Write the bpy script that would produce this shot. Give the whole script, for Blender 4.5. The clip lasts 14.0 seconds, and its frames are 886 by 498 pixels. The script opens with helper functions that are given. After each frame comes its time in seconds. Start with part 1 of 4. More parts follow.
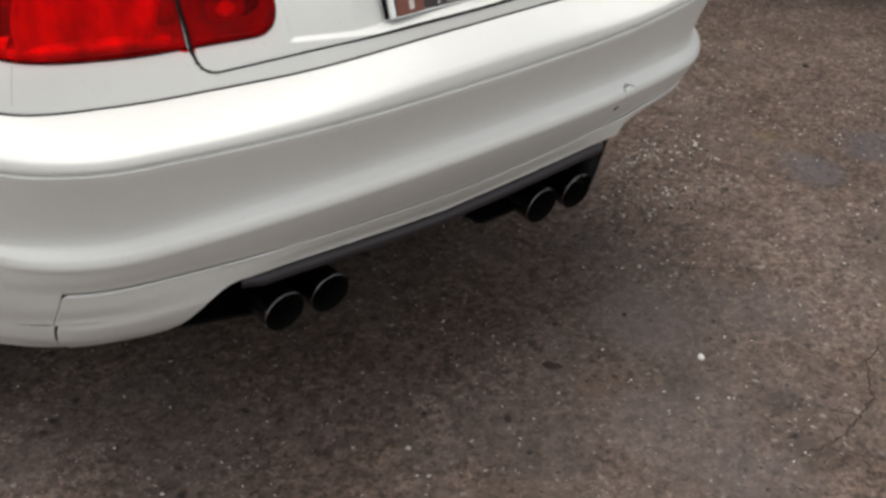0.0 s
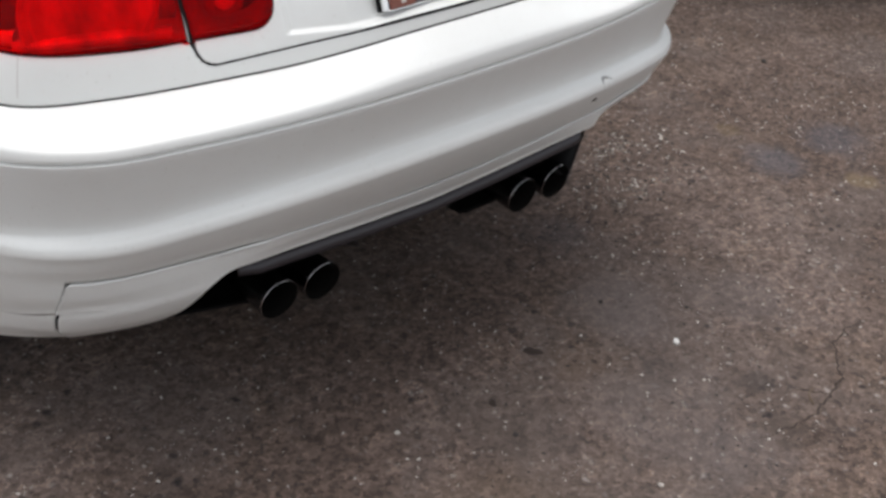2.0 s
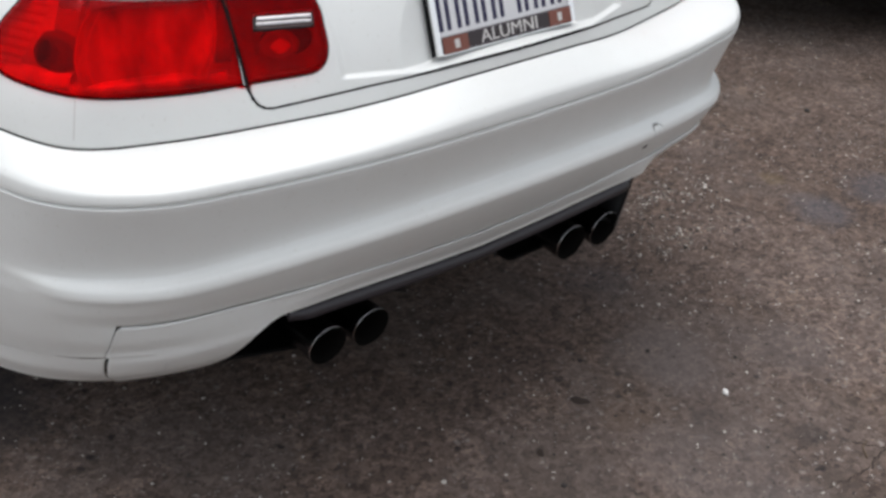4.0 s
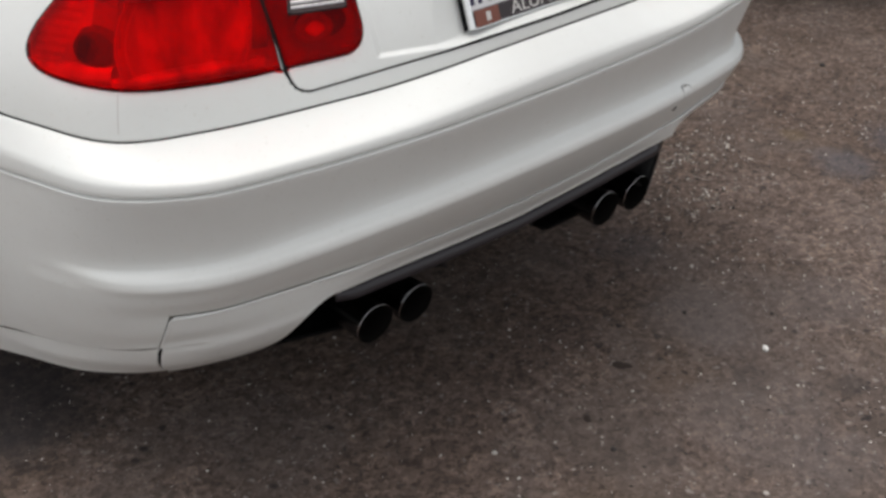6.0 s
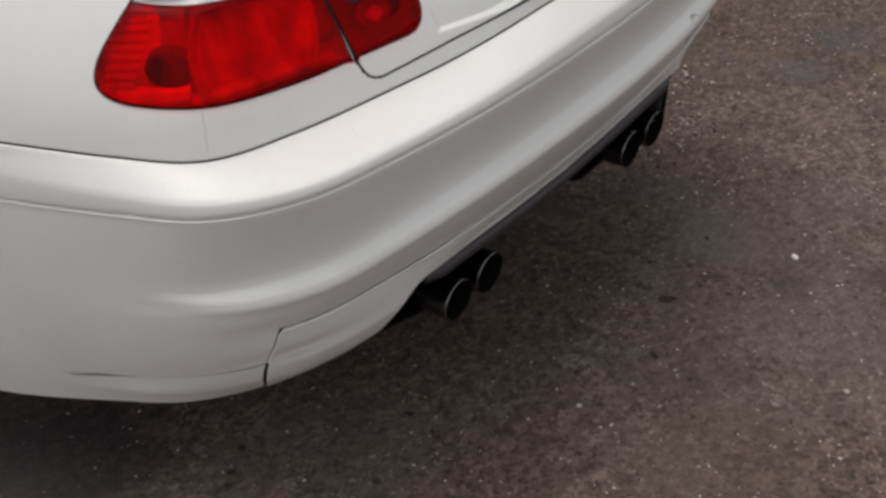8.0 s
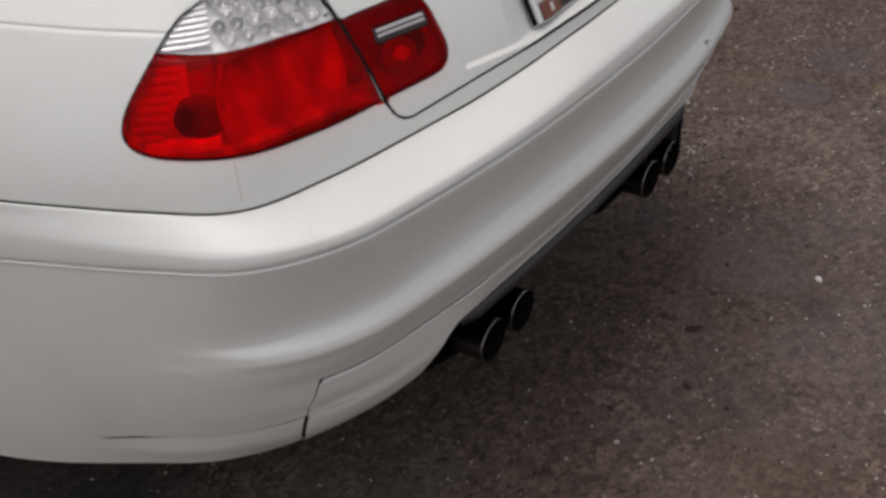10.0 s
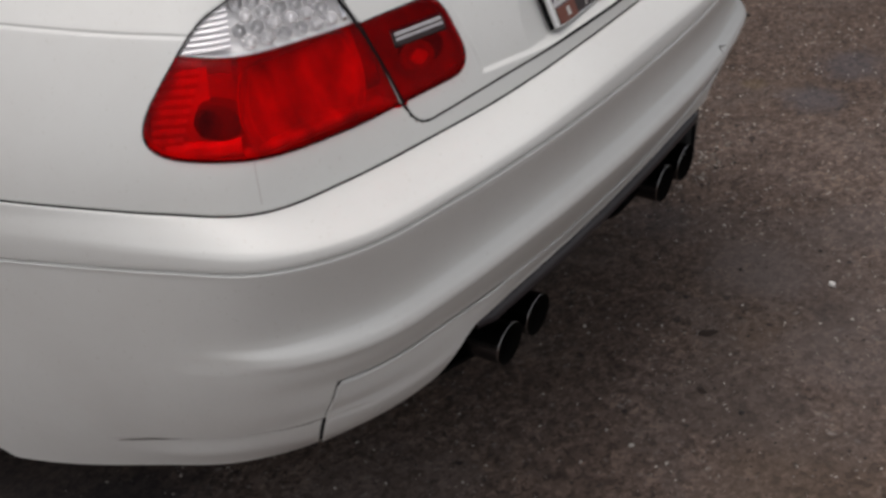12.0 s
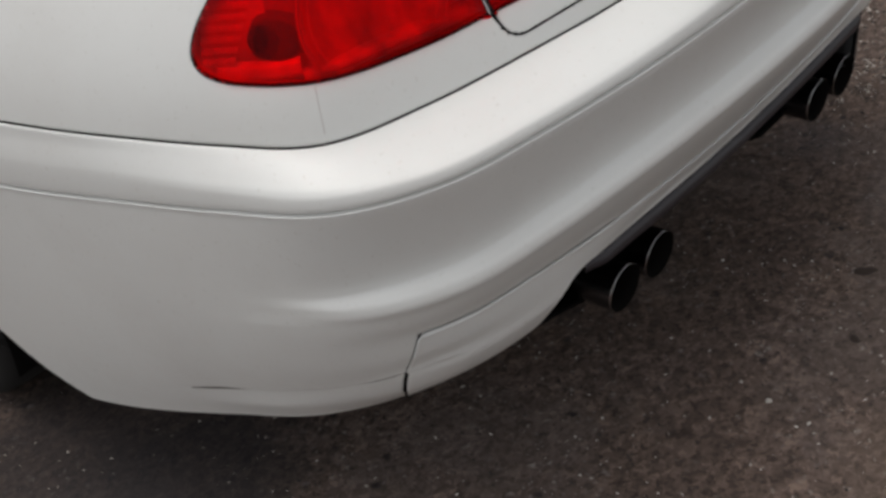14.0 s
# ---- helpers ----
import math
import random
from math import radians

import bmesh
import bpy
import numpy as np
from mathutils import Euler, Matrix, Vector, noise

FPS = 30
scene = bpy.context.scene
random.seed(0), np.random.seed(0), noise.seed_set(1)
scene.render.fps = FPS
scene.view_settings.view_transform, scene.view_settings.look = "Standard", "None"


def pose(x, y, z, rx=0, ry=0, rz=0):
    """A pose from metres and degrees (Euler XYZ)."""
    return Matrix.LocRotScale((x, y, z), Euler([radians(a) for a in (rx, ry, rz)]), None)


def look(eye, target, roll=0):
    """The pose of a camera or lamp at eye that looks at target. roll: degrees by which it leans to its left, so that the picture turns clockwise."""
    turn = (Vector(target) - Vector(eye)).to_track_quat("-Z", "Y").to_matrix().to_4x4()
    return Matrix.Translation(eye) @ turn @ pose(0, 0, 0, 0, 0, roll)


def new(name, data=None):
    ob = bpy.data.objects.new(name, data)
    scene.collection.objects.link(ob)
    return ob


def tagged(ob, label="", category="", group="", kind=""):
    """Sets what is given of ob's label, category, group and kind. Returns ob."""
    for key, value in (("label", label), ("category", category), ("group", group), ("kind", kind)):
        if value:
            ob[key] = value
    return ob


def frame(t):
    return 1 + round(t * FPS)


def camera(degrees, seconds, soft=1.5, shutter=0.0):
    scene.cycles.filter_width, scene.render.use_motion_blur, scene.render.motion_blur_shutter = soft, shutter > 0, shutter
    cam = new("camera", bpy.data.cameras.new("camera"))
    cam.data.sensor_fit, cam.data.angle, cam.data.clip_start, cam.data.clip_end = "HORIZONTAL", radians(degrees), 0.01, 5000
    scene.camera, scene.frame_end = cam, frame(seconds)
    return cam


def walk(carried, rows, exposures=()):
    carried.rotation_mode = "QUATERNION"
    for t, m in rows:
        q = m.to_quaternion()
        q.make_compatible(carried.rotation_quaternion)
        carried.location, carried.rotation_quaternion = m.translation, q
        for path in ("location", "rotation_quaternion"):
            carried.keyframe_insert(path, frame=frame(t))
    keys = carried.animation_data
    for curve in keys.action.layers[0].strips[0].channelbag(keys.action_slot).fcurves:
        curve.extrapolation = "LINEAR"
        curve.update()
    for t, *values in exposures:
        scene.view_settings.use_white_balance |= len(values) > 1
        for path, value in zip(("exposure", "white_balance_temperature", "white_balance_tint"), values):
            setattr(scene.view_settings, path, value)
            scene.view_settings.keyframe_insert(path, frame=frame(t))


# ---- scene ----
cam = camera(39.4, 14.0, 3.1)
PATH = [
    (0, (-1.27, -1.434, 1.547), (-0.144, -0.187, 0.461), 3.6),
    (0.5, (-1.317, -1.449, 1.563), (-0.155, -0.215, 0.5), 4.1),
    (1, (-1.351, -1.438, 1.568), (-0.169, -0.235, 0.493), 4.5),
    (1.5, (-1.365, -1.425, 1.567), (-0.174, -0.239, 0.482), 4.8),
    (2, (-1.368, -1.434, 1.552), (-0.176, -0.242, 0.476), 4.5),
    (2.5, (-1.373, -1.433, 1.548), (-0.177, -0.24, 0.477), 4.6),
    (3, (-1.38, -1.416, 1.552), (-0.19, -0.205, 0.496), 4.6),
    (3.5, (-1.383, -1.418, 1.544), (-0.202, -0.175, 0.514), 4.3),
    (3.7, (-1.384, -1.408, 1.536), (-0.202, -0.157, 0.517), 4.2),
    (5.8, (-1.437, -1.375, 1.532), (-0.258, -0.119, 0.516), 2.0),
    (6, (-1.444, -1.368, 1.531), (-0.277, -0.121, 0.491), 0.6),
    (6.5, (-1.480, -1.358, 1.531), (-0.335, -0.138, 0.437), -2.6),
    (7, (-1.537, -1.3, 1.54), (-0.386, -0.132, 0.395), -4.9),
    (7.5, (-1.58, -1.215, 1.563), (-0.385, -0.087, 0.423), -6.1),
    (8, (-1.681, -1.101, 1.533), (-0.381, -0.032, 0.452), -5.9),
    (8.5, (-1.7, -1.061, 1.529), (-0.371, -0.005, 0.471), -6.9),
    (11, (-1.713, -0.994, 1.513), (-0.355, 0.064, 0.495), -8.3),
    (11.5, (-1.715, -0.994, 1.518), (-0.361, 0.067, 0.497), -8.2),
    (12, (-1.726, -1.0, 1.518), (-0.371, 0.066, 0.504), -8.2),
    (12.5, (-1.722, -1.007, 1.515), (-0.377, 0.077, 0.508), -8.4),
    (13, (-1.694, -0.996, 1.493), (-0.374, 0.117, 0.483), -9.2),
    (13.5, (-1.636, -0.959, 1.454), (-0.372, 0.188, 0.411), -10.2),
    (14, (-1.492, -0.933, 1.416), (-0.376, 0.308, 0.314), -13.0),
]
EXPOSURES = [(0.0, -0.19, 6950, 9), (0.5, -0.49, 6950, 10), (1.0, -0.67, 6950, 11), (1.5, -0.49, 6900, 10.5), (2.0, -0.09, 6600, 11), (2.5, -0.06, 6550, 11), (3.7, -0.11, 6450, 10),
             (6.0, -0.26, 6750, 10), (7.0, -0.26, 6600, 10.5), (8.0, -0.57, 6850, 12.5), (8.5, -0.63, 6850, 13), (11.0, -0.79, 6850, 13.5), (12.5, -0.80, 6850, 13.5), (13.5, -0.78, 6850, 12.5), (14.0, -0.65, 6800, 11)]
walk(cam, [(t, look(eye, target, roll)) for t, eye, target, roll in PATH], EXPOSURES)

# ---- light: an overcast sky with a broad, weak sun ----
SUN_ELEVATION, SUN_TURN = radians(79), radians(-20)
world = bpy.data.worlds.new("overcast_sky")
scene.world = world
world.use_nodes = True
wn = world.node_tree.nodes
sky = wn.new("ShaderNodeTexSky")
sky.sky_type = "NISHITA"
sky.sun_disc = False
sky.sun_elevation, sky.sun_rotation = SUN_ELEVATION, SUN_TURN
sky.air_density, sky.dust_density, sky.ozone_density = 1.0, 2.8, 1.0
grey = wn.new("ShaderNodeHueSaturation")
grey.inputs["Saturation"].default_value = 0.22
world.node_tree.links.new(sky.outputs[0], grey.inputs["Color"])
world.node_tree.links.new(grey.outputs[0], wn["Background"].inputs[0])
wn["Background"].inputs[1].default_value = 0.252
sun = new("sun", bpy.data.lights.new("sun", "SUN"))
sun.data.energy, sun.data.angle, sun.data.color = 0.86, radians(56), (1.0, 0.98, 0.965)
sun_from = Vector((math.sin(SUN_TURN) * math.cos(SUN_ELEVATION), math.cos(SUN_TURN) * math.cos(SUN_ELEVATION), math.sin(SUN_ELEVATION)))
sun.rotation_euler = sun_from.to_track_quat("Z", "Y").to_euler()


# ---- materials ----
def material(name, color, rough=0.5, metal=0.0, coat=0.0, coat_rough=0.05, **more):
    m = bpy.data.materials.new(name)
    m.use_nodes = True
    b = m.node_tree.nodes["Principled BSDF"]
    b.inputs["Base Color"].default_value = (*color, 1)
    b.inputs["Roughness"].default_value = rough
    b.inputs["Metallic"].default_value = metal
    b.inputs["Coat Weight"].default_value = coat
    b.inputs["Coat Roughness"].default_value = coat_rough
    for key, value in more.items():
        b.inputs[key.replace("_", " ").title().replace("Ior", "IOR")].default_value = value
    return m


def node(m, kind, **sets):
    n = m.node_tree.nodes.new("ShaderNode" + kind)
    for key, value in sets.items():
        if key == "operation":
            n.operation = value
        elif key == "data_type":
            n.data_type = value
        elif key == "blend_type":
            n.blend_type = value
        else:
            n.inputs[key.replace("_", " ").title()].default_value = value
    return n


def wire(m, a, b):
    m.node_tree.links.new(a, b)


def coords(m):
    return node(m, "TexCoord").outputs["Object"]


def noise_tex(m, scale, detail=4.0, rough=0.6, where=None):
    n = node(m, "TexNoise", scale=scale, detail=detail, roughness=rough)
    wire(m, where or coords(m), n.inputs["Vector"])
    return n.outputs["Fac"]


def ramp(m, fac, *stops):
    r = node(m, "ValToRGB")
    e = r.color_ramp.elements
    while len(e) < len(stops):
        e.new(0.5)
    for el, (at, c) in zip(e, stops):
        el.position, el.color = at, (*c, 1) if len(c) == 3 else c
    wire(m, fac, r.inputs["Fac"])
    return r.outputs["Color"]


def mix(m, fac, a, b, blend="MIX"):
    n = node(m, "Mix", data_type="RGBA", blend_type=blend)
    for sock, v in ((n.inputs[0], fac), (n.inputs[6], a), (n.inputs[7], b)):
        if hasattr(v, "node"):
            wire(m, v, sock)
        else:
            sock.default_value = v if isinstance(v, (int, float)) else (*v, 1)
    return n.outputs[2]


def bump(m, height, strength, distance):
    b = node(m, "Bump", strength=strength, distance=distance)
    wire(m, height, b.inputs["Height"])
    wire(m, b.outputs["Normal"], m.node_tree.nodes["Principled BSDF"].inputs["Normal"])
    return b


def base(m):
    return m.node_tree.nodes["Principled BSDF"].inputs


def white_paint():
    m = material("white_paint", (0.78, 0.79, 0.765), 0.36, 0.0, 0.16, 0.08)
    dirt = noise_tex(m, 3.0, 6.0, 0.65)
    film = ramp(m, dirt, (0.42, (0.778, 0.796, 0.778)), (0.72, (0.735, 0.742, 0.720)))
    speck = ramp(m, noise_tex(m, 160.0, 2.0, 0.5), (0.66, (1, 1, 1)), (0.76, (0.80, 0.78, 0.74)))
    wire(m, mix(m, 0.5, film, speck, "MULTIPLY"), base(m)["Base Color"])
    r = ramp(m, dirt, (0.35, (0.32, 0.32, 0.32)), (0.7, (0.48, 0.48, 0.48)))
    wire(m, r, base(m)["Roughness"])
    bump(m, noise_tex(m, 420.0, 2.0), 0.04, 0.0006)
    return m


def asphalt():
    m = material("asphalt", (0.09, 0.08, 0.07), 0.95, specular_ior_level=0.3)
    where = coords(m)

    def shifted(scale, amount):
        """The place, pushed about by noise, so that nothing keeps a round outline."""
        n = node(m, "TexNoise", scale=scale, detail=3.0)
        wire(m, where, n.inputs["Vector"])
        s = node(m, "VectorMath", operation="SCALE")
        wire(m, n.outputs["Color"], s.inputs[0])
        s.inputs["Scale"].default_value = amount
        a = node(m, "VectorMath", operation="ADD")
        wire(m, where, a.inputs[0])
        wire(m, s.outputs[0], a.inputs[1])
        return a.outputs[0]

    ragged, jagged = shifted(16.0, 0.10), shifted(70.0, 0.022)
    big = noise_tex(m, 1.5, 5.0, 0.6, where)
    mid = noise_tex(m, 9.0, 6.0, 0.68, where)
    coarse = noise_tex(m, 42.0, 4.0, 0.62, where)
    fine = noise_tex(m, 130.0, 3.0, 0.7, where)
    tone = ramp(m, big, (0.34, (0.081, 0.059, 0.047)), (0.50, (0.105, 0.079, 0.064)), (0.66, (0.132, 0.103, 0.087)))
    # brown, sandy wear between greyer binder
    rust = ramp(m, noise_tex(m, 3.4, 5.0, 0.65, ragged), (0.50, (0, 0, 0)), (0.66, (1, 1, 1)))
    tone = mix(m, mix(m, 0.40, (0, 0, 0), rust), tone, (0.093, 0.069, 0.050))
    # smooth trodden patches, paler and without pits
    smooth = ramp(m, noise_tex(m, 2.3, 6.0, 0.66, ragged), (0.50, (0, 0, 0)), (0.58, (1, 1, 1)))
    rough = ramp(m, noise_tex(m, 2.3, 6.0, 0.66, ragged), (0.50, (1, 1, 1)), (0.60, (0.62, 0.62, 0.62)))
    tone = mix(m, mix(m, 0.30, (0, 0, 0), smooth), tone, (0.108, 0.094, 0.085))
    blot = ramp(m, mid, (0.30, (0.58, 0.56, 0.55)), (0.44, (0.88, 0.87, 0.86)), (0.58, (1.06, 1.06, 1.06)), (0.74, (1.35, 1.34, 1.33)))
    tone = mix(m, 0.55, tone, blot, "MULTIPLY")
    # stones of three sizes, each with a tone of its own
    for scale, dark, light, share in ((30.0, 0.70, 1.30, 0.3), (62.0, 0.52, 1.50, 0.7), (125.0, 0.50, 1.50, 0.75)):
        stones = node(m, "TexVoronoi", scale=scale, randomness=1.0)
        wire(m, jagged, stones.inputs["Vector"])
        split = node(m, "SeparateColor")
        wire(m, stones.outputs["Color"], split.inputs[0])
        shade = ramp(m, split.outputs[0], (0.0, (dark, dark * 0.98, dark * 0.96)), (0.5, (0.99, 0.99, 0.99)), (1.0, (light, light * 0.985, light * 0.96)))
        tone = mix(m, mix(m, share, (0, 0, 0), rough), tone, mix(m, 1.0, tone, shade, "MULTIPLY"))
    # pits where the binder has gone
    pits = mix(m, 1.0, ramp(m, coarse, (0.32, (1, 1, 1)), (0.40, (0, 0, 0))), rough, "MULTIPLY")
    tone = mix(m, mix(m, 0.75, (0, 0, 0), pits), tone, (0.030, 0.026, 0.024))
    grain = ramp(m, fine, (0.30, (0.70, 0.69, 0.68)), (0.47, (0.96, 0.96, 0.96)), (0.57, (1.06, 1.06, 1.06)), (0.72, (1.35, 1.34, 1.32)))
    tone = mix(m, 0.45, tone, grain, "MULTIPLY")
    # broken pale and dark chips set into the surface
    patchy = ramp(m, noise_tex(m, 4.5, 3.0, 0.6, where), (0.44, (0.2, 0.2, 0.2)), (0.60, (1, 1, 1)))
    for scale, lo, hi, color in ((44.0, 0.86, 0.92, (0.26, 0.235, 0.21)), (90.0, 0.82, 0.90, (0.25, 0.225, 0.20)), (34.0, 0.81, 0.88, (0.022, 0.019, 0.018)), (75.0, 0.82, 0.89, (0.026, 0.022, 0.020))):
        cells = node(m, "TexVoronoi", scale=scale, randomness=1.0)
        wire(m, jagged, cells.inputs["Vector"])
        pick = node(m, "SeparateColor")
        wire(m, cells.outputs["Color"], pick.inputs[0])
        near = ramp(m, cells.outputs["Distance"], (0.14, (1, 1, 1)), (0.36, (0, 0, 0)))
        seen = mix(m, 1.0, near, ramp(m, pick.outputs[0], (lo, (0, 0, 0)), (hi, (1, 1, 1))), "MULTIPLY")
        tone = mix(m, mix(m, 1.0, seen, patchy, "MULTIPLY"), tone, color)
    # spilt and trodden stains and one painted patch of shade, each ragged at its edge: centre, reach, strength, colour
    # the one at (-0.90, 0.90) paints the wheel's shade beside the oil stain
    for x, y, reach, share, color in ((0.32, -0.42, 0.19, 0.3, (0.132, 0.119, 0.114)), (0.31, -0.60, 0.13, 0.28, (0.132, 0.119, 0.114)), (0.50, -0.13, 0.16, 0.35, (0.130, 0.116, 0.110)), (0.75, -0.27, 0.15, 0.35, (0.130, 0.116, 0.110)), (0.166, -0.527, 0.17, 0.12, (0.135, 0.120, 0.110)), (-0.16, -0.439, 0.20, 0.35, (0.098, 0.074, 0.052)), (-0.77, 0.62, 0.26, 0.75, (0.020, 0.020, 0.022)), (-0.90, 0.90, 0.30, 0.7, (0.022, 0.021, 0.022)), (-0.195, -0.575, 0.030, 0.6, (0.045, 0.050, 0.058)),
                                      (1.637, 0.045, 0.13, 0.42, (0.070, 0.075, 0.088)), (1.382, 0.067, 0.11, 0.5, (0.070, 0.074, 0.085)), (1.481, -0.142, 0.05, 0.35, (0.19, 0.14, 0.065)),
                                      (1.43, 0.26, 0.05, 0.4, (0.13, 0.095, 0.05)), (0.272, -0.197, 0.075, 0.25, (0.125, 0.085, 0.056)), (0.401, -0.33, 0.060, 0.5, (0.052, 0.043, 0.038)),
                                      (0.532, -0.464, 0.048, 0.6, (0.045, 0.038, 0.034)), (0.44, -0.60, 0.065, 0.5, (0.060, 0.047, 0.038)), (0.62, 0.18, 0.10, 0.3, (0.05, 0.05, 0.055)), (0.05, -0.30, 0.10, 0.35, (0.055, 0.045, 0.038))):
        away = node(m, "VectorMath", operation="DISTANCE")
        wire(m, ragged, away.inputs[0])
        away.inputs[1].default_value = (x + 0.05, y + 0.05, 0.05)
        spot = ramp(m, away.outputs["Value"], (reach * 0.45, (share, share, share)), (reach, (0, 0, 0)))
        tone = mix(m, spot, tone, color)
    tone = mix(m, 1.0, tone, (1.075, 1.05, 1.085), "MULTIPLY")
    wire(m, tone, base(m)["Base Color"])
    bump(m, mix(m, 0.5, mix(m, 0.5, coarse, fine), mid), 0.8, 0.010)
    return m


WHITE = white_paint()
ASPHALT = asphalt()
BLACK_PLASTIC = material("black_plastic", (0.009, 0.0085, 0.0095), 0.5)
STRIP_PLASTIC = material("satin_black_strip", (0.028, 0.025, 0.030), 0.38, specular_ior_level=0.5)
UNDERSIDE = material("underbody_black", (0.008, 0.0075, 0.0075), 1.0, specular_ior_level=0.1)
RUBBER = material("rubber", (0.010, 0.010, 0.010), 0.9)
SEAL = material("rubber_seal", (0.007, 0.007, 0.0075), 0.8, specular_ior_level=0.15)
PIPE = material("black_chrome", (0.10, 0.10, 0.105), 0.25, 1.0)
PIPE_RIM = material("polished_rim", (0.42, 0.415, 0.415), 0.2, 1.0)
SOOT = material("sooty_metal", (0.006, 0.0055, 0.005), 1.0, specular_ior_level=0.05)
SMOKED_STRIP = material("smoked_strip", (0.07, 0.055, 0.055), 0.15, 1.0)
STRIP_CHROME = material("strip_chrome", (0.62, 0.60, 0.60), 0.16, 1.0)
SILVER = material("silver_reflector", (0.95, 0.95, 0.955), 0.25, 0.15)
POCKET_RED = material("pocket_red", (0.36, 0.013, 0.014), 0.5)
# reds stepping darker, to paint the shade inside the lamps' hollows
POCKET_SHADE_MID = material("pocket_shade_mid_red", (0.17, 0.007, 0.008), 0.55)
POCKET_SHADE_BROWN = material("pocket_shade_brown_red", (0.040, 0.003, 0.003), 0.8)
POCKET_SHADE_DEEP = material("pocket_shade_deep_red", (0.085, 0.004, 0.004), 0.7)
DIODE = material("diode_white", (0.95, 0.95, 0.97), 0.2, 0.2)
CUP = material("faceted_reflector", (0.97, 0.97, 0.975), 0.14, 0.75)
CHROME = material("chrome", (0.82, 0.82, 0.83), 0.12, 1.0)
RED_LENS = material("red_lens", (0.94, 0.004, 0.010), 0.04, transmission_weight=0.98, ior=1.16)
CLEAR_LENS = material("clear_lens", (0.99, 0.99, 0.995), 0.02, transmission_weight=1.0, ior=1.1)
RED_INNER = material("red_reflector", (0.78, 0.05, 0.05), 0.38, 0.25)
DEEP_RED = material("deep_red_reflector", (0.40, 0.014, 0.016), 0.4, 0.2)
BOWL_RED = material("mottled_red_bowl", (0.5, 0.02, 0.02), 0.34, 0.3)
for red, lo, hi in ((RED_INNER, (0.50, 0.016, 0.018), (0.88, 0.05, 0.05)), (DEEP_RED, (0.13, 0.006, 0.007), (0.34, 0.014, 0.016)), (BOWL_RED, (0.26, 0.010, 0.011), (0.80, 0.034, 0.034))):
    stretch = node(red, "Mapping")
    wire(red, coords(red), stretch.inputs["Vector"])
    stretch.inputs["Scale"].default_value = (1.0, 1.0, 0.3)
    wire(red, ramp(red, noise_tex(red, 34.0, 3.0, 0.5, stretch.outputs[0]), (0.25, lo), (0.75, hi)), base(red)["Base Color"])
# darkest step of the lamp pocket's painted shade
POCKET_SHADE_DARK = material("pocket_shade_dark_red", (0.008, 0.001, 0.001), 0.9, specular_ior_level=0.1)
PLATE_WHITE = material("plate_white", (0.75, 0.75, 0.76), 0.45)
PLATE_BLUE = material("plate_blue_ink", (0.022, 0.020, 0.065), 0.5)
PLATE_BAND = material("frame_band_black", (0.03, 0.022, 0.025), 0.4)
PLATE_ORANGE = material("frame_band_rust", (0.20, 0.066, 0.045), 0.45)
PLATE_TEXT = material("frame_lettering", (0.62, 0.60, 0.58), 0.45)
GLASS = material("dark_window_glass", (0.02, 0.024, 0.025), 0.03)
RIM = material("alloy_rim", (0.45, 0.45, 0.46), 0.3, 0.9)
LITTER = material("white_litter", (0.86, 0.85, 0.82), 0.7)
PEBBLE = material("pale_grit", (0.44, 0.41, 0.37), 0.85)
DARK_PEBBLE = material("dark_grit", (0.035, 0.03, 0.028), 0.85)
PALE = material("pale_grains", (0.4, 0.38, 0.35), 0.8)
wire(PALE, ramp(PALE, node(PALE, "NewGeometry").outputs["Random Per Island"], (0.0, (0.018, 0.015, 0.014)), (0.36, (0.030, 0.025, 0.022)), (0.42, (0.12, 0.10, 0.085)), (0.72, (0.24, 0.21, 0.185)), (1.0, (0.62, 0.58, 0.53))), base(PALE)["Base Color"])
CRACK = material("crack_dirt", (0.042, 0.034, 0.029), 0.95, specular_ior_level=0.1)
# brown-grey for the shade painted along the bumper crease
CREASE_SHADE = material("crease_shade", (0.10, 0.092, 0.082), 0.8)
wire(CREASE_SHADE, ramp(CREASE_SHADE, noise_tex(CREASE_SHADE, 60.0, 3.0), (0.35, (0.07, 0.063, 0.056)), (0.7, (0.22, 0.205, 0.185))), base(CREASE_SHADE)["Base Color"])
JOINT_GREY = material("joint_grey", (0.62, 0.61, 0.59), 0.6)
GUM = material("dark_gum", (0.046, 0.036, 0.031), 0.95, specular_ior_level=0.1)
TWIG = material("dry_twig", (0.12, 0.085, 0.055), 0.8)
DARK_PAINT = material("dark_car_paint", (0.012, 0.012, 0.014), 0.3, 0.0, 0.7)


# ---- building helpers ----
def link_mesh(name, verts, faces, mat, parent=None, smooth=True, label=""):
    me = bpy.data.meshes.new(name)
    me.from_pydata([tuple(v) for v in verts], [], [tuple(f) for f in faces])
    me.validate()
    me.materials.append(mat)
    if smooth:
        me.shade_smooth()
    me.update()
    ob = new(name, me)
    ob.parent = parent
    return tagged(ob, label)


def part(name, bm, mat, parent, label="", smooth=False):
    bmesh.ops.recalc_face_normals(bm, faces=bm.faces)
    me = bpy.data.meshes.new(name)
    bm.to_mesh(me)
    bm.free()
    me.materials.append(mat)
    if smooth:
        me.shade_smooth()
    ob = new(name, me)
    ob.parent = parent
    return tagged(ob, label)


def thing(name, label, category, group="", at=(0, 0, 0)):
    ob = new(name)
    ob.location = at
    ob.empty_display_size = 0.1
    return tagged(ob, label, category, group)


def solid(ob, t, offset=-1.0):
    mod = ob.modifiers.new("thickness", "SOLIDIFY")
    mod.thickness, mod.offset = t, offset
    return ob


